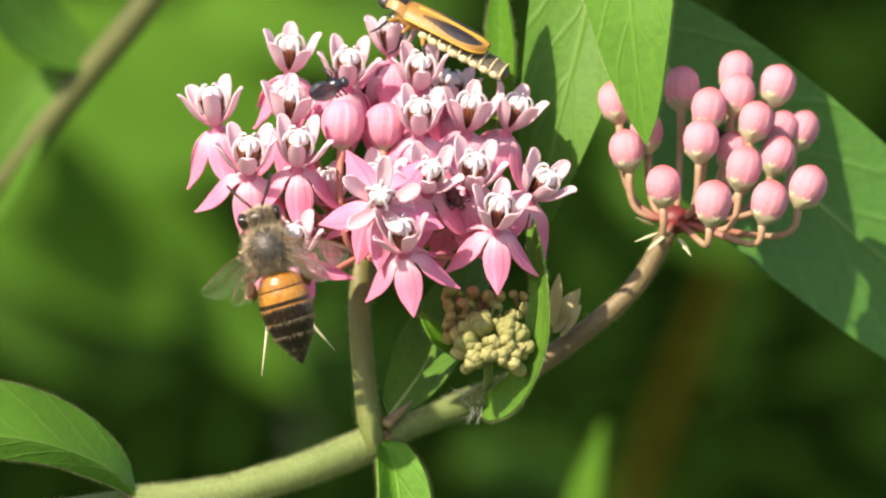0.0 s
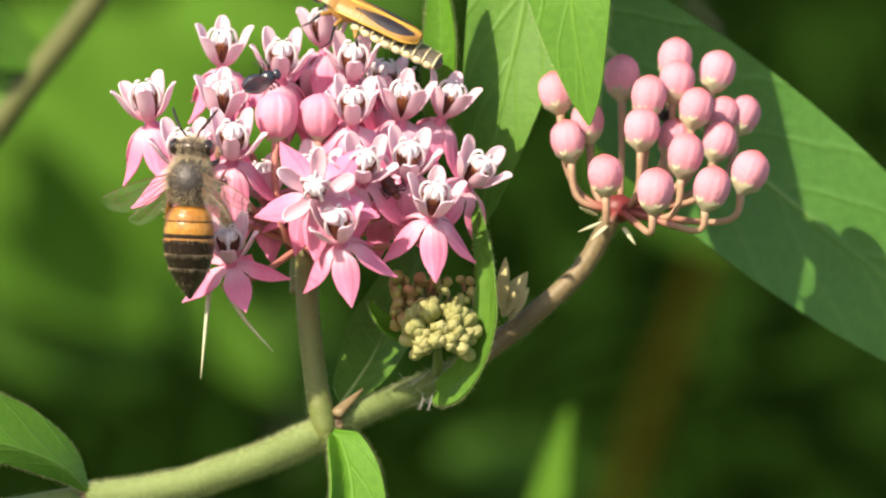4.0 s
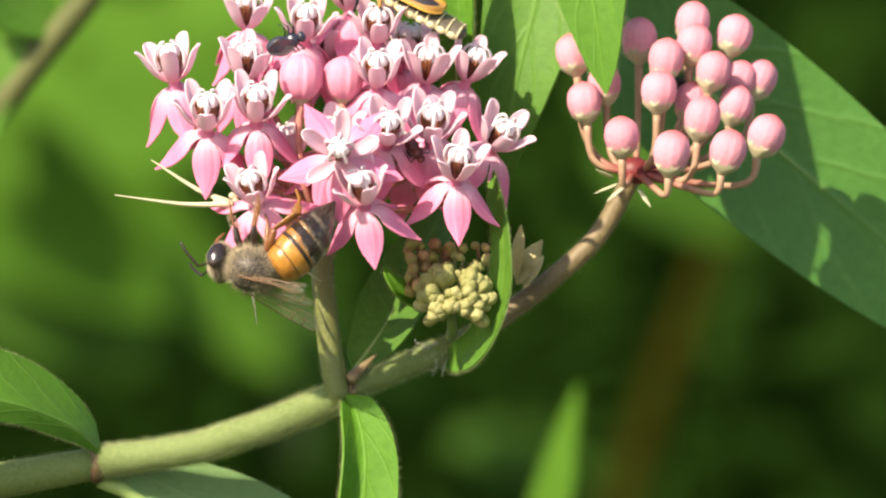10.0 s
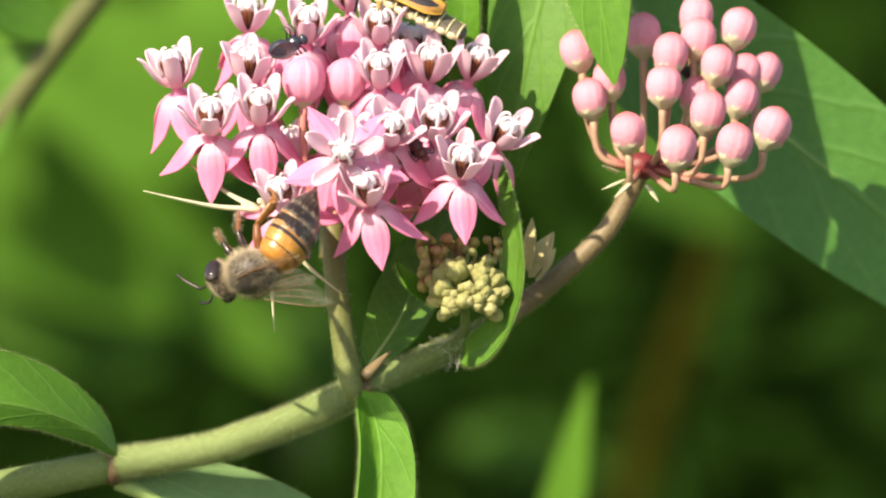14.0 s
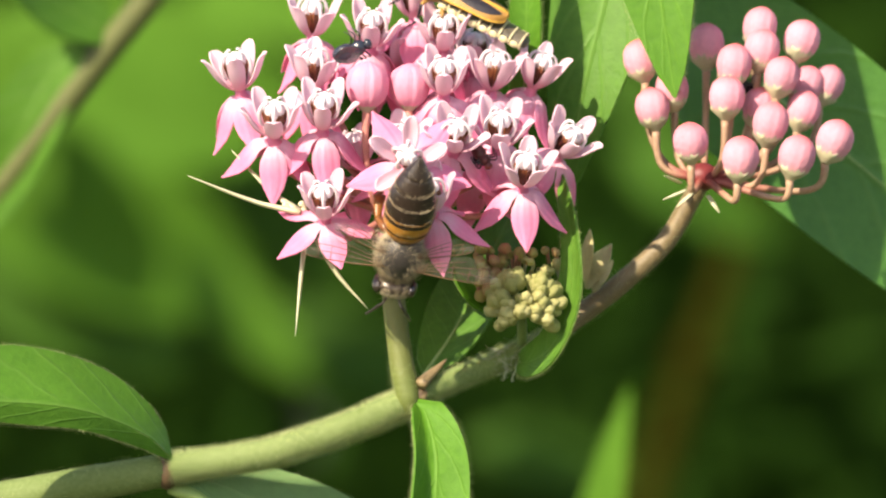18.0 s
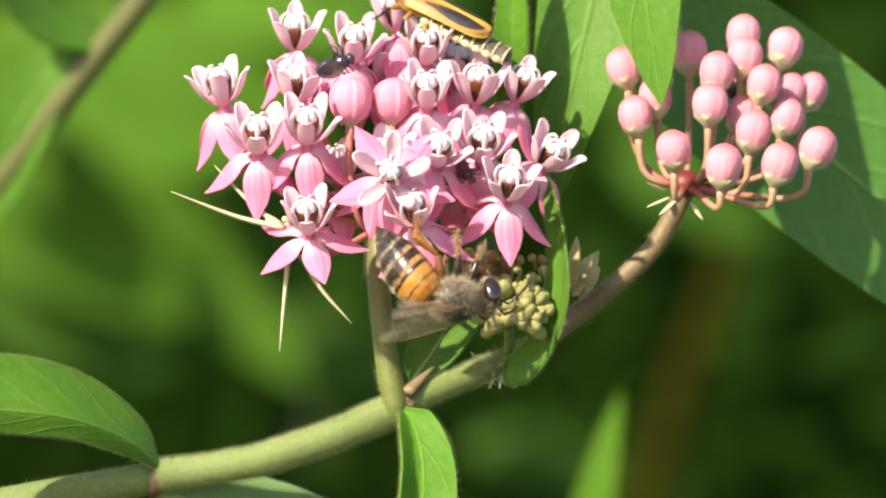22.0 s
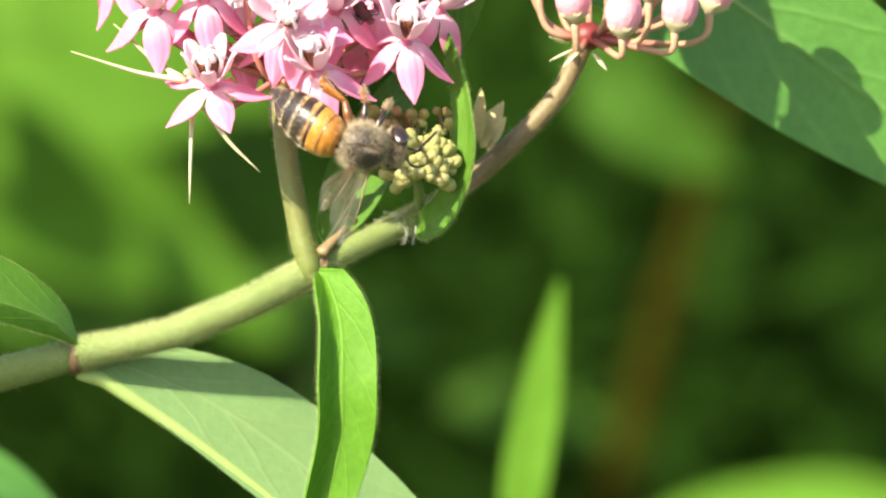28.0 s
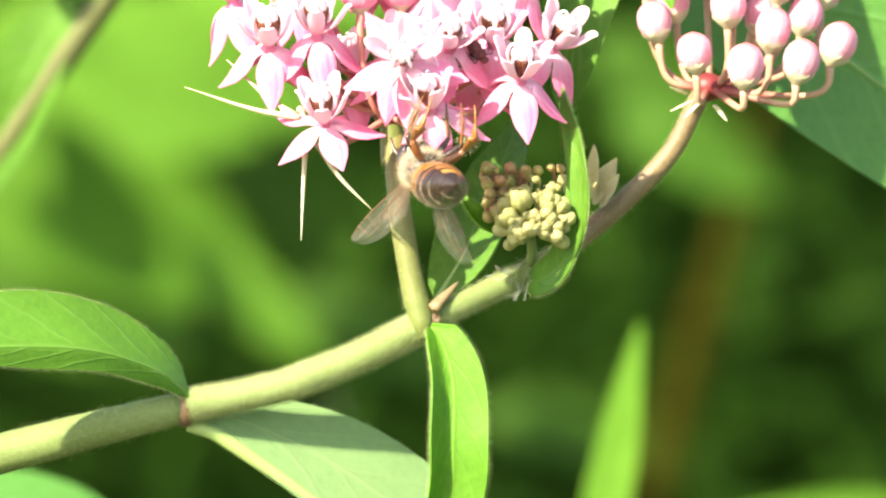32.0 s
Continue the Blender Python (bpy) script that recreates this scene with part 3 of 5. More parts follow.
BASEMESH = lathe([(-1.6, 0.3), (-1.35, 0.5), (-1.0, 0.7), (-0.75, 0.68), (-0.45, 0.5), (-0.1, 0.46), (0.15, 0.4)], 15, lobes=5, depth=0.1).mesh("corolla_base", PETAL)


def floret(umbel, hub, crown, axis, petals=0, spin=0.0, scale=1.0, label=""):
    """One open floret: crown is the middle of its hoods, axis the way it opens. It hangs on a stalk from the hub."""
    lead = random.uniform(-13, 13) - spin
    axis = Vector(axis).normalized()
    neck = Vector(crown) - axis * 2.1 * scale
    m = frame_of(neck - Vector(hub), axis, spin) @ Matrix.Diagonal((scale, scale, scale, 1))
    ob = part("floret", COLUMNMESH, [], umbel, label, m)
    part("corolla_base", BASEMESH, [], ob)
    for k in range(5):
        turn = Matrix.Rotation(radians(72 * k + lead), 4, "Z")
        kind = petals if isinstance(petals, int) else petals[k]
        part("petal", PETALS[kind], [], ob, matrix=turn @ Matrix.Rotation(radians(random.uniform(-9, 9)), 4, "X") @ Matrix.Rotation(radians(random.uniform(-14, 7)), 4, "Y"))
        turn = Matrix.Rotation(radians(72 * k), 4, "Z")
        part("hood", random.choice(HOODS), [], ob, matrix=turn @ Matrix.Rotation(radians(random.uniform(-5, 7) + (22 if petals == 4 else 0)), 4, "Y"))
        part("horn", HORNMESH, [], ob, matrix=turn)
    part("stigma_cap", CAPMESH, [], ob)
    end = neck - axis * 1.4 * scale
    low = Vector(hub).lerp(end, 0.45) + Vector((0, 0, -1.0))
    stalk = part("pedicel", tube(bez(hub, low, end - axis * 3.0, end, 10), [0.38, 0.3, 0.3, 0.36], 7), PEDICEL, umbel, "thin dull pink flower stalk")
    return ob, stalk, neck


HUB1 = (-9.63, 2, 3.96)
umbel = thing("flower_umbel", HUB1, "open pink milkweed flower cluster on its stalk", "flower")
part("umbel_base", ball(HUB1, (1.6, 1.6, 1.1), 14, 8), HUB, umbel, "dull red base of the flower stalks")
part("stalk_top", tube(spline([HUB1, Vector(HUB1) - Vector((0.05, 0, 2.2)), Vector(HUB1) - Vector((0.1, 0.1, 4.4))], 5), [1.12, 1.1, 1.06], 14), STALK, umbel, "upper end of the flower stalk")
# crown, tilt to the right and towards the camera in degrees, petal kind, spin
FLORETS = [
    ((-23.56, -1, 17.02), -10, 5, 0, 0), ((-16.96, 4, 21.95), 0, 8, 0, 36), ((-16.7, 0, 17.3), 2, 8, 3, 36), ((-20.03, -5, 12.69), 0, 18, 0, 0),
    ((-15.72, -5, 13.44), 2, 18, 0, 0), ((-11.61, 3, 20.9), 3, 15, 0, 0), ((-5.22, 2, 20.72), 3, 16, 0, 5), ((-5.17, -3, 16.57), 0, 18, 1, 0),
    ((-0.65, 1, 17.23), 8, 6, 0, 36), ((3.47, 3, 17.29), 22, 6, 0, 40), ((-8.03, 6, 23.79), -4, 0, 0, 10), ((-8.3, -12.6, 8.95), -10, 74, 4, 20),
    ((-6.33, -11.5, 6.03), -8, 24, 1, 18), ((-4.05, -8, 11.25), 6, 32, 1, 0), ((-0.2, -5, 11.95), 6, 22, 1, 5),
    ((2.07, -8, 8.34), 8, 24, 1, 36), ((6.03, -2, 10.91), 34, 22, 1, 20), ((-2.48, 7, 19.27), 6, 0, 0, 0), ((-9.83, 8, 19.3), -3, 0, 0, 15),
    ((-2.2, 1, 10.07), 10, 10, 0, 10), ((-13.24, 2, 10.08), -10, 0, 0, 10), ((-8.66, -3, 10.75), 5, 20, 1, 50),
]
for c, right, front, kind, spin in FLORETS:
    r, q = radians(right), radians(front + 17 if front < 40 else front)
    floret(umbel, HUB1, c, (math.sin(r) * math.cos(q), -math.sin(q), math.cos(r) * math.cos(q)), kind, spin, random.uniform(1.02, 1.10))
# the low floret that the bee pulls about, with dry cream bracts behind it
LOW = Vector((-15.63, -8, 5.49))
low_floret, low_stalk, LOWNECK = floret(umbel, HUB1, LOW, (-0.05, -0.6, 0.8), 2, 0, 1.02, label="drooping pink floret with spread petals")
BRACTS = []
for a, b, c in (((-17.66, -5, 4.01), (-21.88, -5, 4.99), (-27.55, -6, 7.14)), ((-17.93, -4, 4.21), (-20.44, -3, 6), (-23.87, -2, 9.48)), ((-17.16, -5, 2.63), (-17.52, -6, -1.34), (-17.97, -7, -6.77)), ((-16.16, -5, 1.64), (-14.41, -5, -1.33), (-11.67, -5, -4.39))):
    k = low_floret.matrix_basis.inverted()
    s = tube(spline([a, b, c], 6), [0.55, 0.42, 0.28, 0.06], 8, flat=0.55)
    s.v = [(k @ ((p - Vector(HUB1)) / 1000)) * 1000 for p in s.v]
    BRACTS.append(part("dry_bract", s, BRACT, low_floret, "long dry cream-coloured bract", origin=(0, 0, 0)))
s = Shape()
for q in range(9):
    ball(Vector((-18.18, -4, 4.36)) + Vector((random.uniform(-0.9, 0.9), random.uniform(-0.6, 0.6), random.uniform(-0.7, 0.7))), (0.32, 0.3, 0.32), 8, 6, s)
s.v = [(k @ ((p - Vector(HUB1)) / 1000)) * 1000 for p in s.v]
part("dry_calyx", s, BRACT, low_floret, "dry cream remains of a flower", origin=(0, 0, 0))


# ---- buds ----
def bud_profile(w, h):
    """A blunt bud, broadest above its middle."""
    return [(h * t, w * r) for t, r in ((0, 0.3), (0.05, 0.52), (0.13, 0.72), (0.25, 0.88), (0.4, 0.98), (0.53, 1.0), (0.67, 0.95), (0.79, 0.85), (0.88, 0.66), (0.94, 0.46), (0.98, 0.25), (1, 0.07))]


BUDMESH = lathe(bud_profile(1.54, 3.5), 40, lobes=5, depth=0.055).mesh("bud", BUD)
BIGBUDMESH = lathe(bud_profile(1.9, 4.0), 40, lobes=5, depth=0.11).mesh("bud", BIGBUD)
cs = lathe([(-0.5, 0.26), (-0.2, 0.46), (0.05, 0.8), (0.3, 1.12), (0.55, 1.36), (0.6, 1.2), (0.2, 0.6)], 30)
cs.v = [Vector((p.x, p.y, p.z + (0.7 if p.z > 0.5 else 0.25 if p.z > 0.25 else 0) * abs(math.cos(2.5 * math.atan2(p.y, p.x))) ** 1.5)) for p in cs.v]
CALYXMESH = cs.mesh("calyx", CALYX)


def bud(umbel, hub, place, axis, mesh, scale, stalk, low):
    """place: the middle of the bud; its stalk leaves the hub outwards and bends up to it."""
    axis = Vector(axis).normalized()
    foot = Vector(place) - axis * 1.95 * scale
    m = frame_of(foot - Vector(hub), axis, random.uniform(0, 72)) @ Matrix.Diagonal((scale * random.uniform(0.96, 1.04), scale * random.uniform(0.96, 1.04), scale * random.uniform(0.97, 1.06), 1))
    ob = part("bud", mesh, [], umbel, "", m)
    part("calyx", CALYXMESH, [], ob, "small greenish calyx")
    out = Vector((foot.x - hub[0], (foot.y - hub[1]), 0))
    part("pedicel", tube(bez(hub, Vector(hub) + out * 0.95 + Vector((0, 0, low - 0.6)), foot - axis * 3.2 + out * 0.1, foot - axis * 0.3, 12), [0.36, 0.3, 0.3, 0.38], 8), stalk, umbel, "thin curved bud stalk")


for p in ((-11.91, -2, 15.25), (-8.19, -1, 15.37)):
    bud(umbel, HUB1, p, (0.02, -0.1, 1), BIGBUDMESH, 1.0, PEDICEL, -0.5)
HUB2 = (17.94, 6, 7.44)
buds = thing("bud_umbel", HUB2, "cluster of closed pale pink milkweed buds", "flower buds")
part("umbel_base", ball(HUB2, (1.5, 1.5, 1.3), 14, 8), HUB, buds, "red base of the bud stalks")
BUDS = [
    ((12.4, 8, 18.09), 1.0), ((13.42, 6, 13.85), 1.04), ((16.63, 0, 10.76), 1.02), ((15.27, 8, 15.44), 0.98), ((18.42, 10, 19.49), 1.08), ((20.71, 5, 17.7), 1.05),
    ((20.06, 4, 14.8), 1.02), ((23.19, 9, 21.14), 1.04), ((23.29, 7, 19.05), 1.02), ((27.05, 10, 20.1), 1.06), ((25, 6, 16.77), 1.04), ((27.51, 10, 16.04), 0.98),
    ((29.43, 11, 16.09), 1.0), ((23.05, 7, 13.89), 0.98), ((23.93, 3, 12.41), 1.06), ((27.1, 7, 13.69), 1.0), ((26.19, 1, 9.49), 1.06), ((29.72, 4, 10.99), 1.08), ((21.07, -1, 9.3), 1.1),
]
for p, k in BUDS:
    d = Vector(p) - Vector(HUB2)
    bud(buds, HUB2, p, (d.x * 0.035, d.y * 0.03, 1), BUDMESH, k, BUDSTALK, -1.6 if d.z < 5 else 0.5)
for a, b in (((16.36, 3, 6.19), (14.34, 2, 5.35)), ((15.88, 4, 6.89), (14.42, 2, 7.51)), ((18.38, 3, 5.71), (19.37, 2, 4.21)), ((16.82, 1, 5.87), (15.41, 0, 4.65))):
    part("bract", tube(spline([a, b], 6), [0.3, 0.34, 0.06], 7, flat=0.4), BRACT, buds, "short pale withered bract")

# a young cluster of yellow-green buds in the curled leaf
HUB3 = (1.95, 2, -7.44)
young = thing("young_bud_cluster", HUB3, "small yellow-green young buds in a curled leaf", "flower buds")
part("pedicel", tube(spline([HUB3, (1.93, -1.4, -6.6), (1.85, -3, -4.6)], 4), [0.5, 0.4], 8), STEM, young, "short green stalk")
SEEDMESH = lathe(bud_profile(0.55, 1.5), 20, lobes=5, depth=0.2).mesh("young_bud", SEEDBUD)
SEEDPINKMESH = lathe(bud_profile(0.58, 1.4), 15, lobes=5, depth=0.06).mesh("young_bud", SEEDPINK)
centre = Vector((1.9, -3.4, -4.2))
rng = random.Random(7)
for i in range(84):
    a, e = rng.uniform(0, 2 * math.pi), rng.uniform(-0.75, 0.95)
    d = Vector((math.cos(a) * math.sqrt(1 - e * e), -abs(math.sin(a)) * math.sqrt(1 - e * e), e))
    q = centre + Vector((d.x * 2.2 + 0.2, d.y * 1.2, d.z * 1.9 + 0.2))
    k = rng.uniform(0.7, 1.35)
    part("young_bud", SEEDMESH, [], young, "", frame_of(q - Vector(HUB3), d + Vector((0, -0.35, 0.25)), rng.uniform(0, 72)) @ Matrix.Diagonal((k, k, k, 1)))
for i in range(64):
    q = Vector((rng.uniform(-4.2, 3.6), rng.uniform(0.2, 2.5), rng.uniform(0.6, 5.2))) + centre
    k = rng.uniform(0.5, 1.15)
    pink = q.x < 0.2 or q.z > 0
    part("young_bud", SEEDPINKMESH if pink else SEEDMESH, [], young, "", frame_of(q - Vector(HUB3), (rng.uniform(-0.6, 0.5), -0.8, rng.uniform(-0.2, 0.7)), rng.uniform(-60, 60)) @ Matrix.Diagonal((k, k, k, 1)))
    part("pedicel", tube([q + Vector((rng.uniform(-0.3, 0.3), 1.6, -1.1)), q + Vector((0, 0.8, -0.4)), q], 0.16, 6), PEDICEL if pink else CALYX, young)
for k, (way, width) in enumerate((([(7.72, 5, -2.55), (8.7, 4, -0.52), (9.9, 4, 1.44)], 1.1), ([(7.62, 5, -2.04), (7.79, 4, 0.48), (7.98, 4, 2.75)], 0.7), ([(8.23, 5, -2.8), (9.18, 3, -1.27), (9.98, 3, 0.04)], 0.8))):
    leaf(young, way, width, (-0.4, -0.8, 0.4), WITHER, 0.2, 0.08, blunt=0.9, rib=0.1, nu=12, nv=6, thick=0.1, label="withered cream bract", seed=90 + k)


# ---- weeds and thicket behind ----
def weed(origin, way, label, leaves, stem_r=(2.5, 1.5), material=None):
    """A tall weed behind: a stem from the ground and leaves at given ways. leaves: (way, width, face, material, label)."""
    w = thing("tall_weed", origin, label, "plant", "weeds behind the milkweed")
    line_of_stem = spline([origin, Vector(way[0]).lerp(Vector(origin), 0.04)] + way, 8)
    part("stem", tube(line_of_stem, list(stem_r), 10), material or WEEDSTEM, w)
    for line, width, face, mt, text in leaves:
        foot = Vector(line[0])
        root = min(line_of_stem, key=lambda p: (p - foot).length + abs(p.z - foot.z + 20) * 0.5)
        if (root - foot).length > 2:
            part("leaf_stalk", tube(bez(root, root.lerp(foot, 0.4) + Vector((0, 6, 4)), foot.lerp(root, 0.2) + Vector((0, 4, 3)), foot, 8), [0.9, 0.6], 6), WEED, w, "thin green leaf stalk")
        leaf(w, line, width, face, mt, 0.12, 0.02, rib=0, nu=16, nv=8, thick=0.4, label=text, seed=len(bpy.data.objects))
    return w


weed((-170, 140, -1000), [(-150, 135, -500), (-110, 130, -120), (-62.07, 122, -5.76), (-53.29, 116, 5.08), (-45.64, 112, 14.88), (-40.53, 110, 21.37), (-34.56, 108, 28.71), (-26.84, 105, 39.2)], "blurred weed stem with green leaves", [
    ([(-42.9, 110, 21.95), (-46.2, 111, 18.71), (-49.2, 112, 13.38), (-51.68, 114, 7.45), (-55.65, 116, -0.3)], 4.0, (0.1, -0.9, 0.35), LEAF, "green leaf hanging from the stem"),
    ([(-39.35, 110, 22.85), (-44.58, 108, 25.72), (-49.13, 105, 29.71), (-54.67, 100, 35.32)], 4.0, (0.3, -0.8, 0.4), LEAF, "green leaf"),
], (2.6, 1.6, 1.5), WEEDPALE)
weed((60, 230, -1000), [(6.63, 232, -87.25), (9.92, 230, -52.63), (11.75, 230, -45.82)], "young weed with one upright bright blade", [
    ([(9.97, 230, -51.94), (12.12, 230, -40.3), (14.47, 230, -30.75), (16.26, 230, -22.55), (17.87, 230, -15.86)], 3.15, (-0.2, -0.9, 0.3), WEEDBRIGHT, "upright bright green blade"),
], (2.5, 1.5), WEED)
weed((200, 1010, -1000), [(205, 1010, -500), (195, 1008, -200), (141.4, 1005, -98.76)], "low weed with a broad bright leaf", [
    ([(134, 1002, -94.5), (112, 1000, -84), (88, 1000, -78.5), (62, 1000, -79.5), (36, 1000, -86)], 11.5, (0, -0.7, 0.75), WEEDBRIGHT, "broad bright green leaf"),
])
weed((-82, 122, -1000), [(-82, 122, -400), (-78, 121, -120), (-65.62, 121, -35.37)], "low weed with a dull green leaf", [
    ([(-63.49, 120, -31.87), (-53.79, 120, -30.7), (-43.81, 120, -34.36), (-35.9, 120, -42.09)], 5.5, (0.6, -0.5, 0.6), LEAFDARK, "dull green leaf"),
], (2.2, 1.4), WEED)
weed((95, 1300, -1000), [(37.38, 1300, -134.2), (54.5, 1300, -62.88), (74.84, 1300, -4.21), (84.0, 1300, 24.0), (89.0, 1300, 38.0)], "brown weed stalk behind", [], (8.5, 7.0, 4.0, 2.0))
brown_weed = bpy.data.objects["tall_weed.004"]
for x, z, r in ((47.5, -90, 8.6), (66.5, -28, 7.6)):
    part("stem_node", ball((x, 1300, z), (r, r, r * 0.6), 14, 8), WEEDSTEM, brown_weed, "slightly swollen stem node", origin=ORIGIN[brown_weed.name])


def blade(x, y, z, angle, reach, width, material, text, lean=0.35):
    """One leaf of a weed: its middle, the angle at which it hangs below the horizon, half its length and half its width."""
    m, way = Vector((x, y, z)), Vector((math.cos(radians(angle)), 0.15, -math.sin(radians(angle)))) * reach
    return ([m - way, m - way * 0.3 + Vector((0, -3, 2)), m + way * 0.4 + Vector((0, -2, 1)), m + way], width, (-0.15, -0.88, lean), material, text)


# leaves meant as sunlit or half shaded differ by their painted green alone
SUN_GREEN, SHADE_GREEN = "large leaf in a sunlit green", "leaf in a half-shade green"
weed((-240, 1150, -1000), [(-172.75, 1150, -153.45), (-166.08, 1150, -51.38), (-157.63, 1150, 21.57), (-149.19, 1150, 94.52)], "leafy weed with large leaves in sunlit and half-shade greens", [
    blade(-100, 1090, 7, 38, 40, 20, WEEDBRIGHT, SUN_GREEN), blade(-84, 1130, 30, 8, 34, 15, WEEDBRIGHT, SUN_GREEN), blade(-118, 1060, 36, 60, 30, 15, WEEDBRIGHT, SUN_GREEN),
    blade(-62, 1150, 42, 25, 32, 14, WEEDBRIGHT, SUN_GREEN), blade(-55, 1120, -18, 42, 24, 8.5, WEEDBRIGHT, SUN_GREEN), blade(-96, 1200, 54, -10, 38, 16, WEEDBRIGHT, SUN_GREEN),
    blade(-78, 1180, 8, 30, 26, 11, WEEDBRIGHT, SUN_GREEN), blade(-98, 1110, -12, 25, 34, 17, WEED, SHADE_GREEN), blade(-44, 1200, 62, 12, 30, 12, WEEDBRIGHT, SUN_GREEN), blade(-20, 1230, 66, -12, 26, 10, WEED, SHADE_GREEN),
    blade(-46, 1250, 14, 55, 34, 15, WEED, SHADE_GREEN), blade(-106, 1230, -22, 20, 32, 13, WEED, SHADE_GREEN), blade(-30, 1300, -30, 15, 30, 12, WEED, SHADE_GREEN),
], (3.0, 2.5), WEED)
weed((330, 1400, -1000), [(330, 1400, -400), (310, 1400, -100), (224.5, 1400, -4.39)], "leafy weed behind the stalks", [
    blade(61, 1160, 15, 30, 24, 11, WEED, SHADE_GREEN), blade(60, 1450, 40, 40, 24, 11, WEED, SHADE_GREEN), blade(28, 1350, -62, 15, 28, 9, WEED, SHADE_GREEN),
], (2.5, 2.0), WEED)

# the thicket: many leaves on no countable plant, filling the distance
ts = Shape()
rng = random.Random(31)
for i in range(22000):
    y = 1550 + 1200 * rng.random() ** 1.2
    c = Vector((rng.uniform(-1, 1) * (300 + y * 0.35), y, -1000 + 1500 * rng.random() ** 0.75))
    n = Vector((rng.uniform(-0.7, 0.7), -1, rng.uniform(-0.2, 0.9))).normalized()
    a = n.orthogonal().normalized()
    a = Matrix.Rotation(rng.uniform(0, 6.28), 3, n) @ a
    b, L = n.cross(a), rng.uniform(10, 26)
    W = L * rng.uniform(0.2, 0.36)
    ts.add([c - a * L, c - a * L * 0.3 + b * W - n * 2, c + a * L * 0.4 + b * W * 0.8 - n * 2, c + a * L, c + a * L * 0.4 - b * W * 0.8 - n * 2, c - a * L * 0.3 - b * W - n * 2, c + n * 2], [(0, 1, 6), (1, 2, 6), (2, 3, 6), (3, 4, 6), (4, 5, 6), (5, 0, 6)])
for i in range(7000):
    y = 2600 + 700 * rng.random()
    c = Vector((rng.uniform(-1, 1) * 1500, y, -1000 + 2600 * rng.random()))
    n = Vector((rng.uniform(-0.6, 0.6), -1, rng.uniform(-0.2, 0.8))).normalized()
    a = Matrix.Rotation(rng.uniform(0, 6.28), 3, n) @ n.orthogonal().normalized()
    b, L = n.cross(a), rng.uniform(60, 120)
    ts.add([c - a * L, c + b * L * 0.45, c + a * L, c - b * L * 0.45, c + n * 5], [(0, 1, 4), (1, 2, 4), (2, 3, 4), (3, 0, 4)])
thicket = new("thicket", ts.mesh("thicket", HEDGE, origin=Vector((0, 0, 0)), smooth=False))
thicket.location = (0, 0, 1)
tagged(thicket, "dense thicket of leaves behind, in a shade-dark green", "bushes", kind="stuff")


# ---- honey bee: y runs to its head, z to its back, in millimetres from the middle of its thorax ----
def mirrored(shape):
    s = Shape()
    return s.add([(-p.x, p.y, p.z) for p in shape.v], [q[::-1] for q in shape.f], shape.uv, shape.m)


def coat(centre, radii, count, length, r, seed, keep=lambda d: True, lie=0.0):
    """Fur over an egg-shaped body; lie lays it back."""
    s, rng = Shape(), random.Random(seed)
    while len(s.f) < count * 3:
        d = Vector((rng.gauss(0, 1), rng.gauss(0, 1), rng.gauss(0, 1))).normalized()
        if not keep(d):
            continue
        p = Vector(centre) + Vector((d.x * radii[0], d.y * radii[1], d.z * radii[2])) * 0.97
        w = (d + Vector((rng.uniform(-0.4, 0.4), rng.uniform(-0.4, 0.4) - lie, rng.uniform(-0.4, 0.4)))).normalized()
        spike(p, w * length * rng.uniform(0.6, 1.25), r, s)
    return s


bee = thing("honey_bee", (0, 0, 0), "banded honey bee with tan fur and clear wings", "bee")
ORIGIN["honey_bee"] = Vector((0, 0, 0))
bee.scale = (1.08, 1.08, 1.08)
thorax = part("thorax", ball((0, 0, 0), (1.85, 2.05, 1.75), 24, 16), THORAX, bee, "dark thorax under tan fur")
part("fur", coat((0, 0, 0), (1.85, 2.05, 1.75), 3000, 0.72, 0.014, 41, lambda d: not (d.z > 0.3 and math.hypot(d.x / 0.55, (d.y - 0.05) / 0.62) < 0.95 + 0.4 * math.sin(d.x * 97 + d.y * 61))), FUR, thorax, "tan fur", kind="stuff")
head = part("head", ball((0, 2.75, -0.25), (1.65, 0.85, 1.45), 20, 14), CHITIN, bee, "black head")
part("fur", coat((0, 2.75, -0.25), (1.65, 0.9, 1.45), 1500, 0.34, 0.016, 42, lambda d: abs(d.x) < 0.75), PALEFUR, head, "pale face fur", kind="stuff")
for k in (1, -1):
    part("eye", ball((1.35 * k, 2.8, -0.1), (0.5, 0.72, 1.15), 18, 12), EYE, head, "large glossy dark eye")
    part("antenna", tube(spline([(0.35 * k, 3.5, 0.1), (0.75 * k, 4.1, 0.85), (0.95 * k, 4.35, 0.75), (1.45 * k, 5.2, 0.2), (1.8 * k, 5.9, -0.5)], 5), [0.1, 0.09, 0.13, 0.12, 0.1], 8), CHITIN, head, "bent black antenna")
s = tube(spline([(0, 3.3, -1.2), (0, 3.6, -2.0), (0, 3.2, -2.8)], 5), [0.3, 0.2, 0.08], 8)
part("mouthparts", s, BROWN, head, "brown mouthparts")

ABDOMEN_ROOT = Vector((0, -1.75, -0.1))
abdomen = part("abdomen", ball((0, -0.2, 0), (0.6, 0.5, 0.6), 14, 8), CHITIN, bee, "amber abdomen with dark bands and pale hair", Matrix.Translation(ABDOMEN_ROOT / 1000), origin=(0, 0, 0))
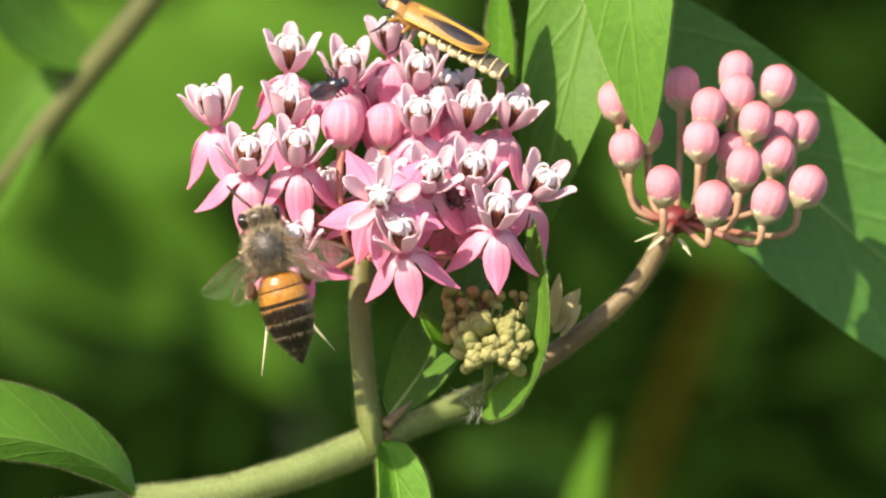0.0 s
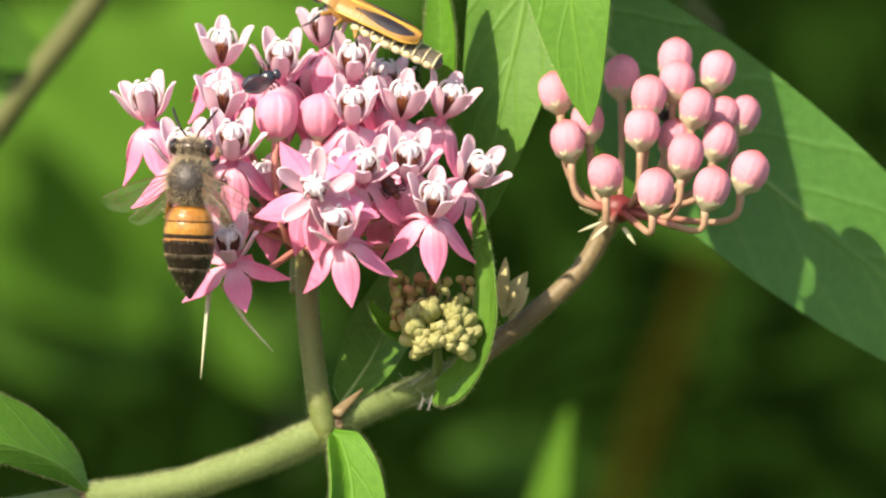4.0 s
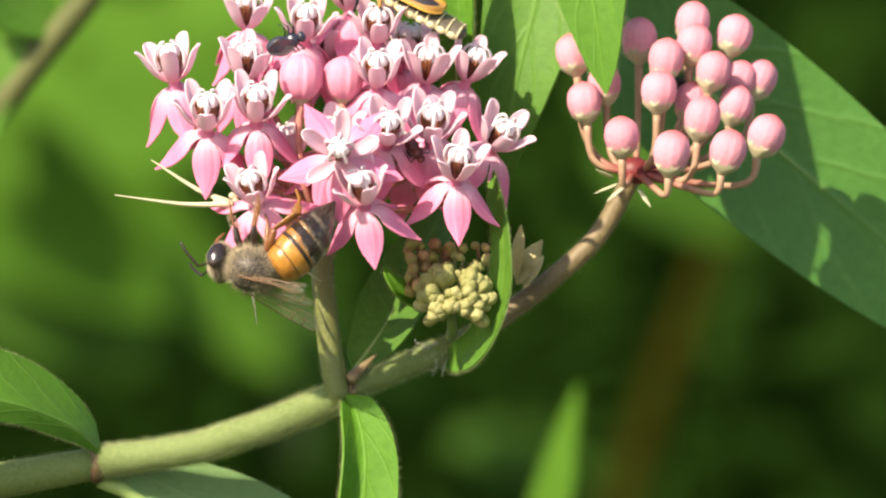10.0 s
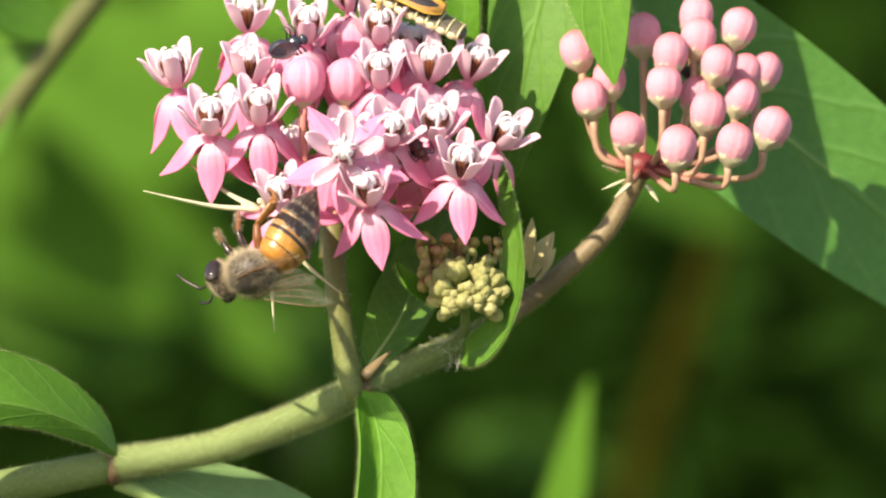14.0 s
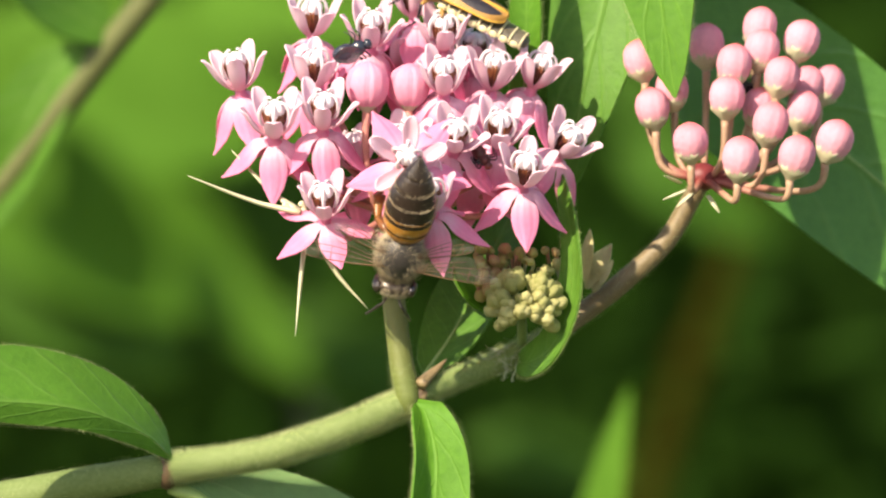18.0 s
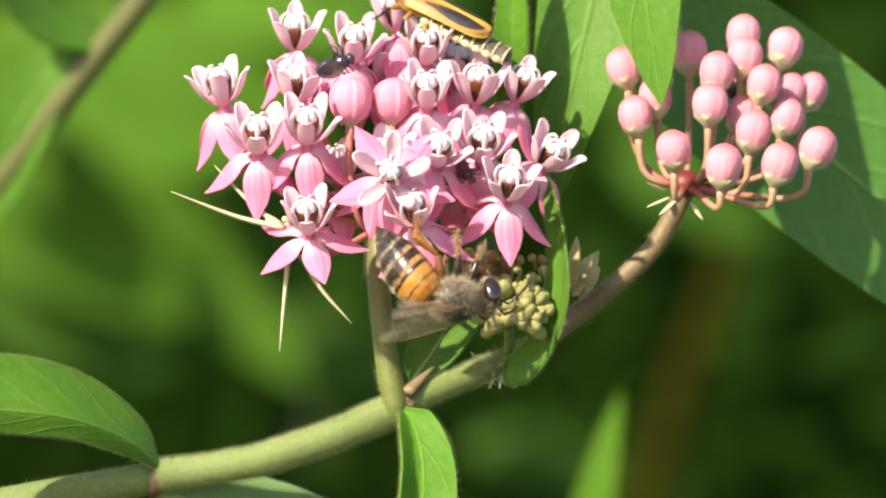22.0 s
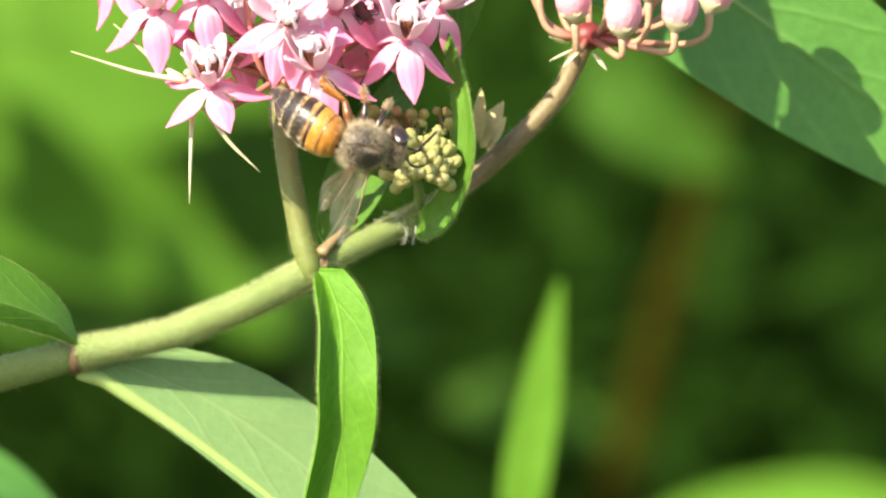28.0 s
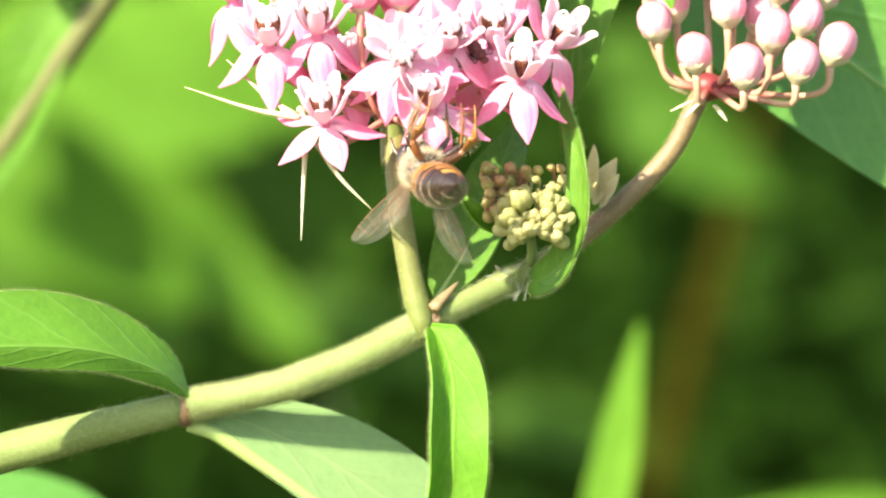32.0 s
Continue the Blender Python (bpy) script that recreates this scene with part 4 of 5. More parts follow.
GIRTH = ((0, 0.5), (0.35, 1.42), (0.9, 1.76), (2.0, 2.0), (3.2, 2.03), (4.4, 1.86), (5.5, 1.5), (6.5, 0.95), (7.3, 0.35), (7.7, 0.06))


def girth(s):
    return float(np.interp(s, [g[0] for g in GIRTH], [g[1] for g in GIRTH]))


def abdomen_point(s, r, a):
    """A point on the abdomen: s along it, r from its bent axis, a round it from the back."""
    return Vector((r * math.sin(a), -s, r * math.cos(a) * 0.9 - 0.026 * s * s))


# start, end, share of its length that is amber, pale hair in front
SEGMENTS = ((0.15, 1.45, 0.88, 10), (1.4, 2.75, 0.76, 14), (2.7, 4.0, 0.2, 60), (3.95, 5.15, 0.0, 95), (5.1, 6.25, 0.0, 70), (6.2, 7.7, 0.0, 12))
for n, (s0, s1, amber, hair) in enumerate(SEGMENTS):
    v, uv, f, mats = [], [], [], []
    rows, seg = 12, 40
    for i in range(rows + 1):
        u = i / rows
        sl = s0 + (s1 - s0) * u
        r = girth(sl) + 0.05 * u - (0.05 if u == 0 else 0)
        if u == 1 and n < 5:
            r -= 0.04
        for k in range(seg):
            v.append(abdomen_point(sl, r, 2 * math.pi * k / seg))
            uv.append((u, k / seg))
    for i in range(rows):
        for k in range(seg):
            a, b = i * seg + k, i * seg + (k + 1) % seg
            f.append((a, b, b + seg, a + seg))
            belly = abs((k + 0.5) / seg - 0.5) < (0.16 if n < 3 else 0.1)
            flank = 0.22 * min(1, max(0, (0.8 - math.cos(2 * math.pi * (k + 0.5) / seg)) / 0.7)) if n in (2, 3) else 0
            mats.append(0 if (i + 0.5) / rows < amber + flank or (belly and n < 5 and i < 8) else 1)
    segment = part("abdomen_segment", Shape().add(v, f, uv, mats), [ORANGE, CHITIN], abdomen, ("amber segment with a dark rear band" if amber > 0.3 else "black segment with pale hair"), origin=(0, 0, 0))
    hs, rng = Shape(), random.Random(50 + n)
    for i in range(hair * 2 + 40):
        pale = i < hair * 2
        a = rng.uniform(-2.0, 2.0)
        sl = s0 + (s1 - s0) * (rng.uniform(0.02, 0.22) if pale else rng.uniform(0.1, 1.0))
        p = abdomen_point(sl, girth(sl) + 0.03, a)
        out = abdomen_point(sl, girth(sl) + 1, a) - p
        spike(p, (out.normalized() * (0.3 if pale else 0.6) + Vector((0, -1, 0))).normalized() * (0.36 if pale else 0.3), 0.016 if pale else 0.011, hs)
    part("segment_hair", hs, PALEFUR, abdomen, "pale hair", origin=(0, 0, 0), kind="stuff")


def leg(root, knee, ankle, toe, tip, r, wide, mats):
    ob = part("leg", tube(spline([root, Vector(root).lerp(Vector(knee), 0.5) + Vector((0, 0, 0.15)), knee], 4), [r * 0.8, r * 1.15, r * 0.75], 9), mats[0], bee, "jointed dark leg", origin=(0, 0, 0))
    part("tibia", tube(spline([knee, Vector(knee).lerp(Vector(ankle), 0.55), ankle], 5), [r * 0.7, wide * 0.8, wide], 9, flat=0.5), mats[1], ob, origin=(0, 0, 0))
    part("tarsus", tube(spline([ankle, Vector(ankle).lerp(Vector(toe), 0.5), toe, tip], 5), [wide * 0.85, wide * 0.8, r * 0.5, r * 0.4, r * 0.3], 8, flat=0.55), mats[1], ob, origin=(0, 0, 0))
    hs = Shape()
    fuzz([knee, ankle, toe], wide, 110, 0.35, 0.018, hs, 61)
    part("leg_hair", hs, FUR, ob, origin=(0, 0, 0), kind="stuff")


for k in (1, -1):
    leg((0.8 * k, 1.2, -1.4), (1.7 * k, 1.9, -2.6), (1.4 * k, 2.6, -3.7), (1.2 * k, 3.0, -4.6), (1.1 * k, 3.3, -5.1), 0.26, 0.24, (CHITIN, BROWN))
    leg((1.0 * k, 0.0, -1.5), (2.3 * k, 0.2, -2.7), (2.1 * k, 0.4, -4.2), (1.8 * k, 0.7, -5.3), (1.6 * k, 1.0, -5.9), 0.28, 0.28, (CHITIN, BROWN))
    leg((1.0 * k, -1.1, -1.4), (2.2 * k, -1.5, -2.9), (2.3 * k, -2.9, -4.4), (2.0 * k, -2.6, -6.0), (1.8 * k, -2.0, -6.9), 0.34, 0.52, (BROWN, AMBERLEG))


def wing_shape(length, width):
    """A wing flat along -y, its front edge outwards, with a lightly pleated film."""
    def fn(u, v):
        w = width * (0.10 + 0.9 * math.sin(math.pi * min(1, 0.04 + u ** 1.35 * 0.90)) ** 0.8) * (1 if u < 0.99 else 0.45)
        return (w * (0.18 - v * 0.95), -length * u - 0.1 * math.sin(v * 3), 0.12 * math.sin(u * 9 + v * 5) * u + 0.1 * math.sin(v * 9) * u)
    return fn


WINGS = []
for k in (1, -1):
    for name, length, width, root in (("forewing", 6.8, 2.3, (1.15, 0.5, 1.25)), ("hindwing", 4.8, 1.6, (1.1, -0.5, 1.1))):
        fn = wing_shape(length, width)
        film = Shape().add([fn(i / 18, j / 7) for i in range(19) for j in range(8)], [(i * 8 + j, i * 8 + j + 8, i * 8 + j + 9, i * 8 + j + 1) for i in range(18) for j in range(7)], [(i / 18, j / 7) for i in range(19) for j in range(8)])
        vs = Shape()
        lines = [[(u, 0.0) for u in np.linspace(0, 0.98, 12)], [(u, 0.25 + 0.12 * u) for u in np.linspace(0.02, 0.9, 10)], [(u, 0.45 + 0.2 * u) for u in np.linspace(0.03, 0.85, 10)], [(u, 0.7 + 0.2 * u) for u in np.linspace(0.05, 0.6, 8)], [(0.45, v) for v in np.linspace(0.3, 0.75, 5)], [(0.65, v) for v in np.linspace(0.02, 0.6, 6)], [(0.8, v) for v in np.linspace(0.02, 0.65, 6)]]
        for i, line in enumerate(lines):
            tube([fn(*q) for q in line], [0.07, 0.05, 0.03] if i == 0 else [0.04, 0.022], 5, vs)
        if k < 0:
            film, vs = mirrored(film), mirrored(vs)
        place = Vector((root[0] * k, root[1], root[2]))
        ob = part(name, film, WING, bee, "clear veined wing", Matrix.Translation(place / 1000), origin=(0, 0, 0))
        part("wing_vein", vs, WINGVEIN, ob, "brown wing veins", origin=(0, 0, 0))
        WINGS.append((ob, place, k, name))


# ---- soldier beetle ----
beetle = thing("soldier_beetle", (0, 0, 0), "tan soldier beetle with a black stripe on each wing cover", "beetle")
ORIGIN["soldier_beetle"] = Vector((0, 0, 0))
part("head", ball((0, 5.4, -0.35), (0.75, 0.85, 0.6), 16, 10), BDARK, beetle, "small black head")
part("pronotum", sheet(lambda u, v: ((2 * v - 1) * (1.25 - 0.35 * u * u), 3.2 + 1.9 * u, 0.55 - 0.75 * (2 * v - 1) ** 2 + 0.25 * math.sin(math.pi * u)), 8, 10, 0.18), BTAN, beetle, "tan neck shield")
part("neck_spot", sheet(lambda u, v: ((2 * v - 1) * 0.55, 3.5 + 1.2 * u, 0.66 - 0.75 * (0.44 * (2 * v - 1)) ** 2 + 0.25 * math.sin(math.pi * (0.16 + 0.63 * u))), 6, 6, 0.05), BDARK, beetle, "dark spot on the neck shield")
part("thorax", ball((0, 2.6, -0.6), (1.25, 1.9, 0.9), 16, 10), BTAN, beetle)
for k in (1, -1):
    def cover(u, v, k=k, lift=0.0, lo=0.0, hi=1.0):
        v = lo + (hi - lo) * v
        w = 1.5 * (0.86 + 0.14 * math.sin(math.pi * u)) * (1 if u < 0.8 else max(0.08, math.cos((u - 0.8) / 0.2 * 1.45)) ** 0.6)
        return (k * (0.05 + w * v), 3.2 - 7.9 * u, 0.62 - 0.75 * v ** 2.4 + 0.18 * math.sin(math.pi * u) + lift)
    e = part("wing_cover", sheet(cover, 16, 8, 0.12), BTAN, beetle, "tan wing cover")
    part("stripe", sheet(lambda u, v, k=k: cover(0.2 + 0.74 * u, v, k, 0.085, 0.48 - 0.33 * math.sin(math.pi * (0.03 + 0.93 * u ** 1.4)) ** 0.7, 0.48 + 0.36 * math.sin(math.pi * (0.03 + 0.93 * u ** 1.4)) ** 0.7), 14, 6, 0.03), BSTRIPE, e, "black lengthwise stripe", origin=(0, 0, 0))
    rim = [cover(u, 1.0, k, 0.02) for u in np.linspace(0.02, 0.995, 18)] + [cover(u, 0.0, k, 0.05) for u in np.linspace(0.99, 0.1, 12)]
    part("cover_rim", tube(rim, 0.11, 7), BGOLD, e, "yellow rim", origin=(0, 0, 0))
    part("antenna", tube(spline([(0.3 * k, 6.1, -0.2), (1.0 * k, 7.2, 0.7), (2.4 * k, 8.6, 1.2), (4.4 * k, 9.6, 1.6)], 6), [0.11, 0.1, 0.08], 7), BDARK, beetle, "long black antenna")
    for y0, kn, an, tp in ((3.6, (1.7, 4.3, -0.9), (1.5, 5.0, -2.3), (1.6, 5.6, -3.0)), (2.4, (2.2, 2.6, -1.0), (2.1, 2.6, -2.9), (2.2, 3.2, -3.8)), (1.2, (2.3, 0.4, -1.2), (2.3, -0.6, -3.2), (2.4, 0.0, -4.2))):
        ob = part("leg", tube(spline([(0.8 * k, y0, -0.9), (kn[0] * k, kn[1], kn[2])], 4), [0.22, 0.24, 0.16], 8), BTAN, beetle, "tan jointed leg")
        part("tibia", tube(spline([(kn[0] * k, kn[1], kn[2]), (an[0] * k, an[1], an[2]), (tp[0] * k, tp[1], tp[2])], 4), [0.15, 0.12, 0.07], 7), BDARK, ob, "dark shin", origin=(0, 0, 0))
for n in range(8):
    y0, w = 1.4 - 1.02 * n, 1.4 - 0.10 * max(0, n - 3)
    ring = part("abdomen_segment", sheet(lambda u, v: (w * math.sin(math.pi * (2 * v - 1)), y0 - 1.05 * u, -0.8 - 0.08 * n - 0.62 * math.cos(math.pi * (2 * v - 1)) * (1 - 0.06 * u)), 4, 20, 0.1), BGREYDARK, beetle, "grey-brown abdomen segment")
    edge = [(w * 1.03 * math.sin(a), y0 - 1.05, -0.8 - 0.08 * n - 0.62 * math.cos(a)) for a in np.linspace(-math.pi, math.pi, 25)]
    part("segment_rim", tube(edge, 0.11, 6), BGREY, ring, "pale yellow hind rim", origin=(0, 0, 0))
    for k in (1, -1):
        part("side_lobe", ball((1.02 * w * k, y0 - 0.5, -0.85 - 0.08 * n), (0.24, 0.5, 0.34), 10, 8), BGREY, ring, "cream side lobe", origin=(0, 0, 0))
part("tail", ball((0, -6.8, -1.45), (0.85, 0.5, 0.45), 12, 8), BGREYDARK, beetle)


# ---- small flies and bugs among the florets ----
def small_fly(place, axis, size, material, label, category="fly"):
    f = thing("small_fly" if category == "fly" else "small_bug", place, label, category)
    ORIGIN[f.name] = Vector((0, 0, 0))
    k = size
    part("thorax", ball((0, 0, 0.55 * k), (0.62 * k, 0.58 * k, 0.65 * k), 12, 8), material, f)
    part("head", ball((0, 0, 1.35 * k), (0.45 * k, 0.4 * k, 0.33 * k), 12, 8), material, f)
    part("abdomen", ball((0, 0, -0.6 * k), (0.72 * k, 0.62 * k, 1.0 * k), 14, 8), material, f)
    for q in (1, -1):
        part("wing", sheet(lambda u, v: ((0.08 + 0.75 * (v - 0.1) * math.sin(math.pi * (0.1 + 0.85 * u))) * k * q, (-0.5 - 0.1 * v) * k, (0.7 - 2.1 * u) * k), 8, 4, 0.03), FLYWING, f, "dark folded wing")
        for z in (0.8, 0.4, 0.1):
            part("leg", tube(spline([(0.4 * q * k, 0.2 * k, z * k), (1.1 * q * k, 0.1 * k, (z + 0.3) * k), (1.3 * q * k, 0.9 * k, (z - 0.2) * k)], 4), [0.09 * k, 0.06 * k, 0.04 * k], 6), BDARK, f)
    f.matrix_basis = Matrix.Translation((0, 0, 1)) @ frame_of(place, axis, 0, (1, 0, 0))
    return f


SITTING = []
SITTING.append(small_fly((-13.33, -1, 18.42), (0.9, -0.2, 0.35), 1.15, FLYBLUE, "small blue-black fly sitting on the pink flowers"))
SITTING.append(small_fly((-1.78, -6, 9.06), (0.5, -0.4, -0.7), 0.85, REDBUG, "small dark red bug between the florets", "bug"))
SITTING.append(small_fly((-6.8, 0, 13.15), (0.8, -0.3, 0.5), 0.9, REDBUG, "small dark bug under the ripe buds", "bug"))
small_fly((22.21, 8, 15.62), (-0.7, -0.3, 0.4), 0.7, BDARK, "tiny black bug between the buds", "bug")


# ---- cobweb on the branch ----
WEB = shader("cobweb white", (0.86, 0.87, 0.86), 0.35, 0.05, through_light=0.3, bump=0)
web = thing("cobweb", (0.7, 0, -7.43), "torn white cobweb on the branch", "cobweb")
rng = random.Random(77)
s = Shape()
for i in range(90):
    x, turn = rng.gauss(-0.2, 1.3), rng.uniform(-1.2, 1.2)
    a = Vector((x, 2.9 - 1.2 * math.cos(turn), -8.85 + 0.43 * x + 1.2 * math.sin(turn) * 0.9))
    b = a + Vector((rng.uniform(-1.3, 1.3), -0.1, rng.uniform(-0.7, 0.7)))
    tube([a, (a + b) / 2 + Vector((0, -0.15, 0)), b], 0.008, 4, s)
for i in range(7):
    a = Vector((rng.uniform(-0.5, 2.0), 1.6, -9.2))
    tube([a, a + Vector((rng.uniform(-0.2, 0.3), 0, -0.7)), a + Vector((rng.uniform(-0.6, 0.3), 0, -1.6))], 0.012, 4, s)
part("threads", s, WEB, web, "fine white threads", kind="stuff")


# ---- what moves ----
def along(front, back, dorsal, curl=0.0, reach=2.97):
    """The pose of an insect whose head and tail tip are at two places, its abdomen bent under by curl degrees."""
    front, back = Vector(front), Vector(back)
    f = (front - back).normalized()
    z = Vector(dorsal) - f * Vector(dorsal).dot(f)
    z.normalize()
    th = radians(curl)
    lean = math.atan2(7.6 * math.sin(th), 5 + 7.6 * math.cos(th))
    f, z = f * math.cos(lean) - z * math.sin(lean), z * math.cos(lean) + f * math.sin(lean)
    x = f.cross(z)
    m = Matrix((x, f, z)).transposed().to_4x4()
    return Matrix.Translation(at(*(front - f * reach))) @ m


# seconds, head, tail tip, the way its back looks, bend of the abdomen, wing sweep, lift and twist
BEE = [
    (0, (-18.28, -15, 6.91), (-14.8, -15, -3.86), (0, -1, 0.1), 5, 68, 38, 0),
    (0.5, (-20.58, -16.9, 2.65), (-15.21, -8.61, -4.31), (-0.3, -0.9, 0), 15, 68, 38, 0),
    (1, (-11.41, -16.58, -3.76), (-5.54, -6.36, -6.53), (-0.3, -0.75, -0.5), 20, 60, 35, 0),
    (1.5, (-10.98, -16, -0.01), (1.18, -16, 0.62), (0, -0.85, -0.5), 5, 68, 38, 0),
    (2, (-19.01, -14, -1.7), (-11.12, -14, -8.94), (-0.5, -0.75, -0.4), 5, 15, 22, 0),
    (2.5, (-14.28, -16.94, -4.28), (-5.95, -8.54, -3.66), (-0.1, -0.6, -0.8), 25, 68, 38, 0),
    (3, (-12.98, -17.82, -1.28), (-8.44, -6.91, -2.36), (-0.3, -0.5, -0.8), 30, 75, 40, 0),
    (3.5, (-18.93, -14, 10.29), (-13.34, -14, 0.66), (0, -1, 0.1), 5, 68, 38, 0),
    (4, (-19.33, -13, 12.28), (-19.83, -13, 0.24), (-0.15, -1, 0), 5, 68, 38, 0),
    (4.5, (-18.09, -14, 8.64), (-12.28, -14, -1.43), (-0.1, -1, 0), 5, 68, 38, 0),
    (6.5, (-20.54, -14, 3.02), (-11.47, -14, -4.58), (-0.2, -0.9, -0.3), 5, 14, 22, 0),
    (7, (-21.38, -14, 5.01), (-11.41, -14, -2.91), (-0.2, -0.9, -0.2), 0, 14, 22, 0),
    (7.5, (-21.23, -14, 3.15), (-10.1, -14, -3.94), (-0.2, -0.85, -0.4), 0, 42, 58, 0),
    (8, (-21.48, -14, 2.05), (-10.72, -14, -3.29), (-0.2, -0.8, -0.5), 0, 42, 58, 0),
    (8.5, (-21.26, -10.63, 0.79), (-15.6, -20.27, -4.55), (-0.3, -0.9, -0.2), 5, 42, 58, 0),
    (9, (-20.6, -13, 0.76), (-8.85, -13, -3.97), (-0.2, -0.65, -0.75), 20, 42, 58, 0),
    (9.5, (-19.53, -12, -0.51), (-7.24, -12, 0.91), (0, -0.45, -0.9), 40, 22, 35, 0),
    (10, (-18.28, -12, -1.03), (-7.01, -12, 3.22), (0.05, -0.5, -0.88), 55, 22, 35, 0),
    (10.5, (-18.46, -12, -1.45), (-7.17, -12, 2.6), (0.05, -0.5, -0.88), 55, 22, 35, 0),
    (11, (-18.67, -12, -0.88), (-6.99, -12, 2.82), (0.05, -0.5, -0.88), 58, 22, 35, 0),
    (11.5, (-19.02, -12, 0.51), (-8.01, -12, 3.05), (-0.05, -0.5, -0.85), 62, 55, 78, 0),
    (12, (-17.93, -12, 2.76), (-9.85, -12, 3), (-0.35, -0.25, -0.9), 80, 55, 78, 0),
    (12.5, (-19.39, -12, 3.03), (-9.4, -12, 1.64), (-0.15, -0.5, -0.85), 75, 55, 78, 0),
    (13, (-19.55, -12, 1.13), (-9.41, -12, 1.42), (-0.1, -0.5, -0.85), 75, 55, 78, 0),
    (13.5, (-20.46, -12, -0.88), (-8.93, -12, 0.64), (-0.05, -0.6, -0.8), 60, 55, 78, 0),
    (14, (-19.2, -13, -2.6), (-10.2, -13, 4.4), (0.2, -0.75, -0.6), 52, 22, 35, 0),
    (14.5, (-22.4, -13, 0.3), (-11.51, -13, 2.79), (-0.1, -0.85, -0.5), 40, 22, 35, 0),
    (16.5, (-10.09, -15, -5.33), (-5.82, -15, 4.18), (0.3, -0.75, -0.55), 50, 22, 35, 0),
    (17, (-10.16, -15, -3.11), (-1.96, -15, 5.16), (0.35, -0.65, -0.65), 45, 45, 40, 0),
    (17.5, (-8.82, -11.5, -2.9), (-7.22, -20.3, 4.95), (0, -0.95, -0.3), -8, 85, 5, 0),
    (18, (-9.3, -9.5, -2.3), (-7.2, -17.6, 7.6), (0, -0.9, -0.4), -22, 88, 2, 0),
    (18.5, (-5.98, -13.0, -2.8), (-4.58, -18.68, 7.76), (0, -1, -0.05), -12, 88, 2, 0),
    (19, (-2.5, -10.61, -1.5), (-8.8, -18.8, 3.4), (-0.3, -0.5, -0.8), 55, 65, 50, 60),
    (19.5, (-2.29, -11.54, -0.45), (-8.8, -18.58, -7.9), (-0.4, -0.3, -0.85), 0, 65, 50, 60),
    (20, (-2.64, -10.14, -1.26), (-7.3, -21.17, -4.11), (-0.2, -0.25, -0.95), 0, 65, 50, 60),
    (20.5, (-2.3, -10.05, -1.02), (-7.17, -21.33, -1.52), (-0.1, -0.3, -0.95), 10, 65, 50, 60),
    (21, (-1.01, -11.09, -1.25), (-9.39, -19.4, 0.68), (-0.1, -0.35, -0.93), 25, 65, 50, 60),
    (21.5, (-1.38, -10.74, -1.72), (-8.54, -20.05, 0.69), (-0.1, -0.35, -0.93), 25, 65, 50, 60),
    (22, (-0.07, -14, -2.8), (-10.3, -14, 1.98), (0, -0.55, -0.8), 52, 12, 58, 0),
    (22.5, (-0.07, -14, -1.22), (-10.03, -14, 1.38), (0, -0.5, -0.85), 52, 12, 58, 0),
    (23, (0.47, -14, -0.24), (-11.62, -14, 1.19), (0.05, -0.5, -0.85), 52, 12, 58, 0),
    (23.5, (0.48, -14, -0.42), (-11.03, -14, 0.52), (0.05, -0.5, -0.85), 52, 12, 58, 0),
    (24, (1.34, -14, -0.55), (-10.9, -14, 1.41), (0.05, -0.5, -0.85), 52, 12, 58, 0),
    (24.5, (1.32, -14, 0.76), (-10.55, -14, -1.93), (0.1, -0.5, -0.85), 40, 16, 62, 0),
    (26.5, (0.1, -14, -2.3), (-10.4, -14, 0.2), (0.1, -0.75, -0.66), 42, 70, 55, 0),
    (27, (0.3, -14, -2.1), (-8.6, -14, 1.1), (0.1, -0.75, -0.66), 42, 70, 55, 0),
    (27.5, (0.0, -14, -2.1), (-9.2, -14, 1.5), (0.1, -0.75, -0.66), 42, 70, 55, 0),
    (28, (0.1, -14, -2.5), (-9.0, -14, 1.5), (0.1, -0.75, -0.66), 42, 70, 55, 0),
    (28.5, (0.6, -14, -2.3), (-8.9, -14, 1.3), (0.1, -0.7, -0.7), 42, 70, 55, 0),
    (29, (0.46, -14, -0.98), (-11.26, -14, 0.13), (0.02, -0.5, -0.87), 35, 70, 70, 0),
    (29.5, (-2.32, -10.34, 1.27), (-8.45, -20.79, -0.32), (-0.1, -0.5, -0.85), 10, 65, 50, 60),
    (30, (-2.81, -10.15, -0.25), (-7.47, -21.14, 1.87), (-0.2, -0.6, -0.75), 15, 65, 50, 60),
    (30.5, (-2.52, -10.1, 0), (-7.44, -21.24, 1.07), (-0.15, -0.5, -0.85), 10, 65, 50, 60),
    (31, (-3.01, -9.95, 1.11), (-6.72, -21.52, -1.15), (-0.15, -0.35, -0.9), 5, 65, 50, 60),
    (31.5, (-4.84, -9.77, 0.95), (-5.51, -21.86, -1.75), (-0.15, -0.3, -0.95), 5, 65, 50, 60),
    (32, (-7.72, -9.98, 1.87), (-5.11, -21.47, -1.93), (-0.15, -0.25, -0.95), 5, 65, 50, 60),
]
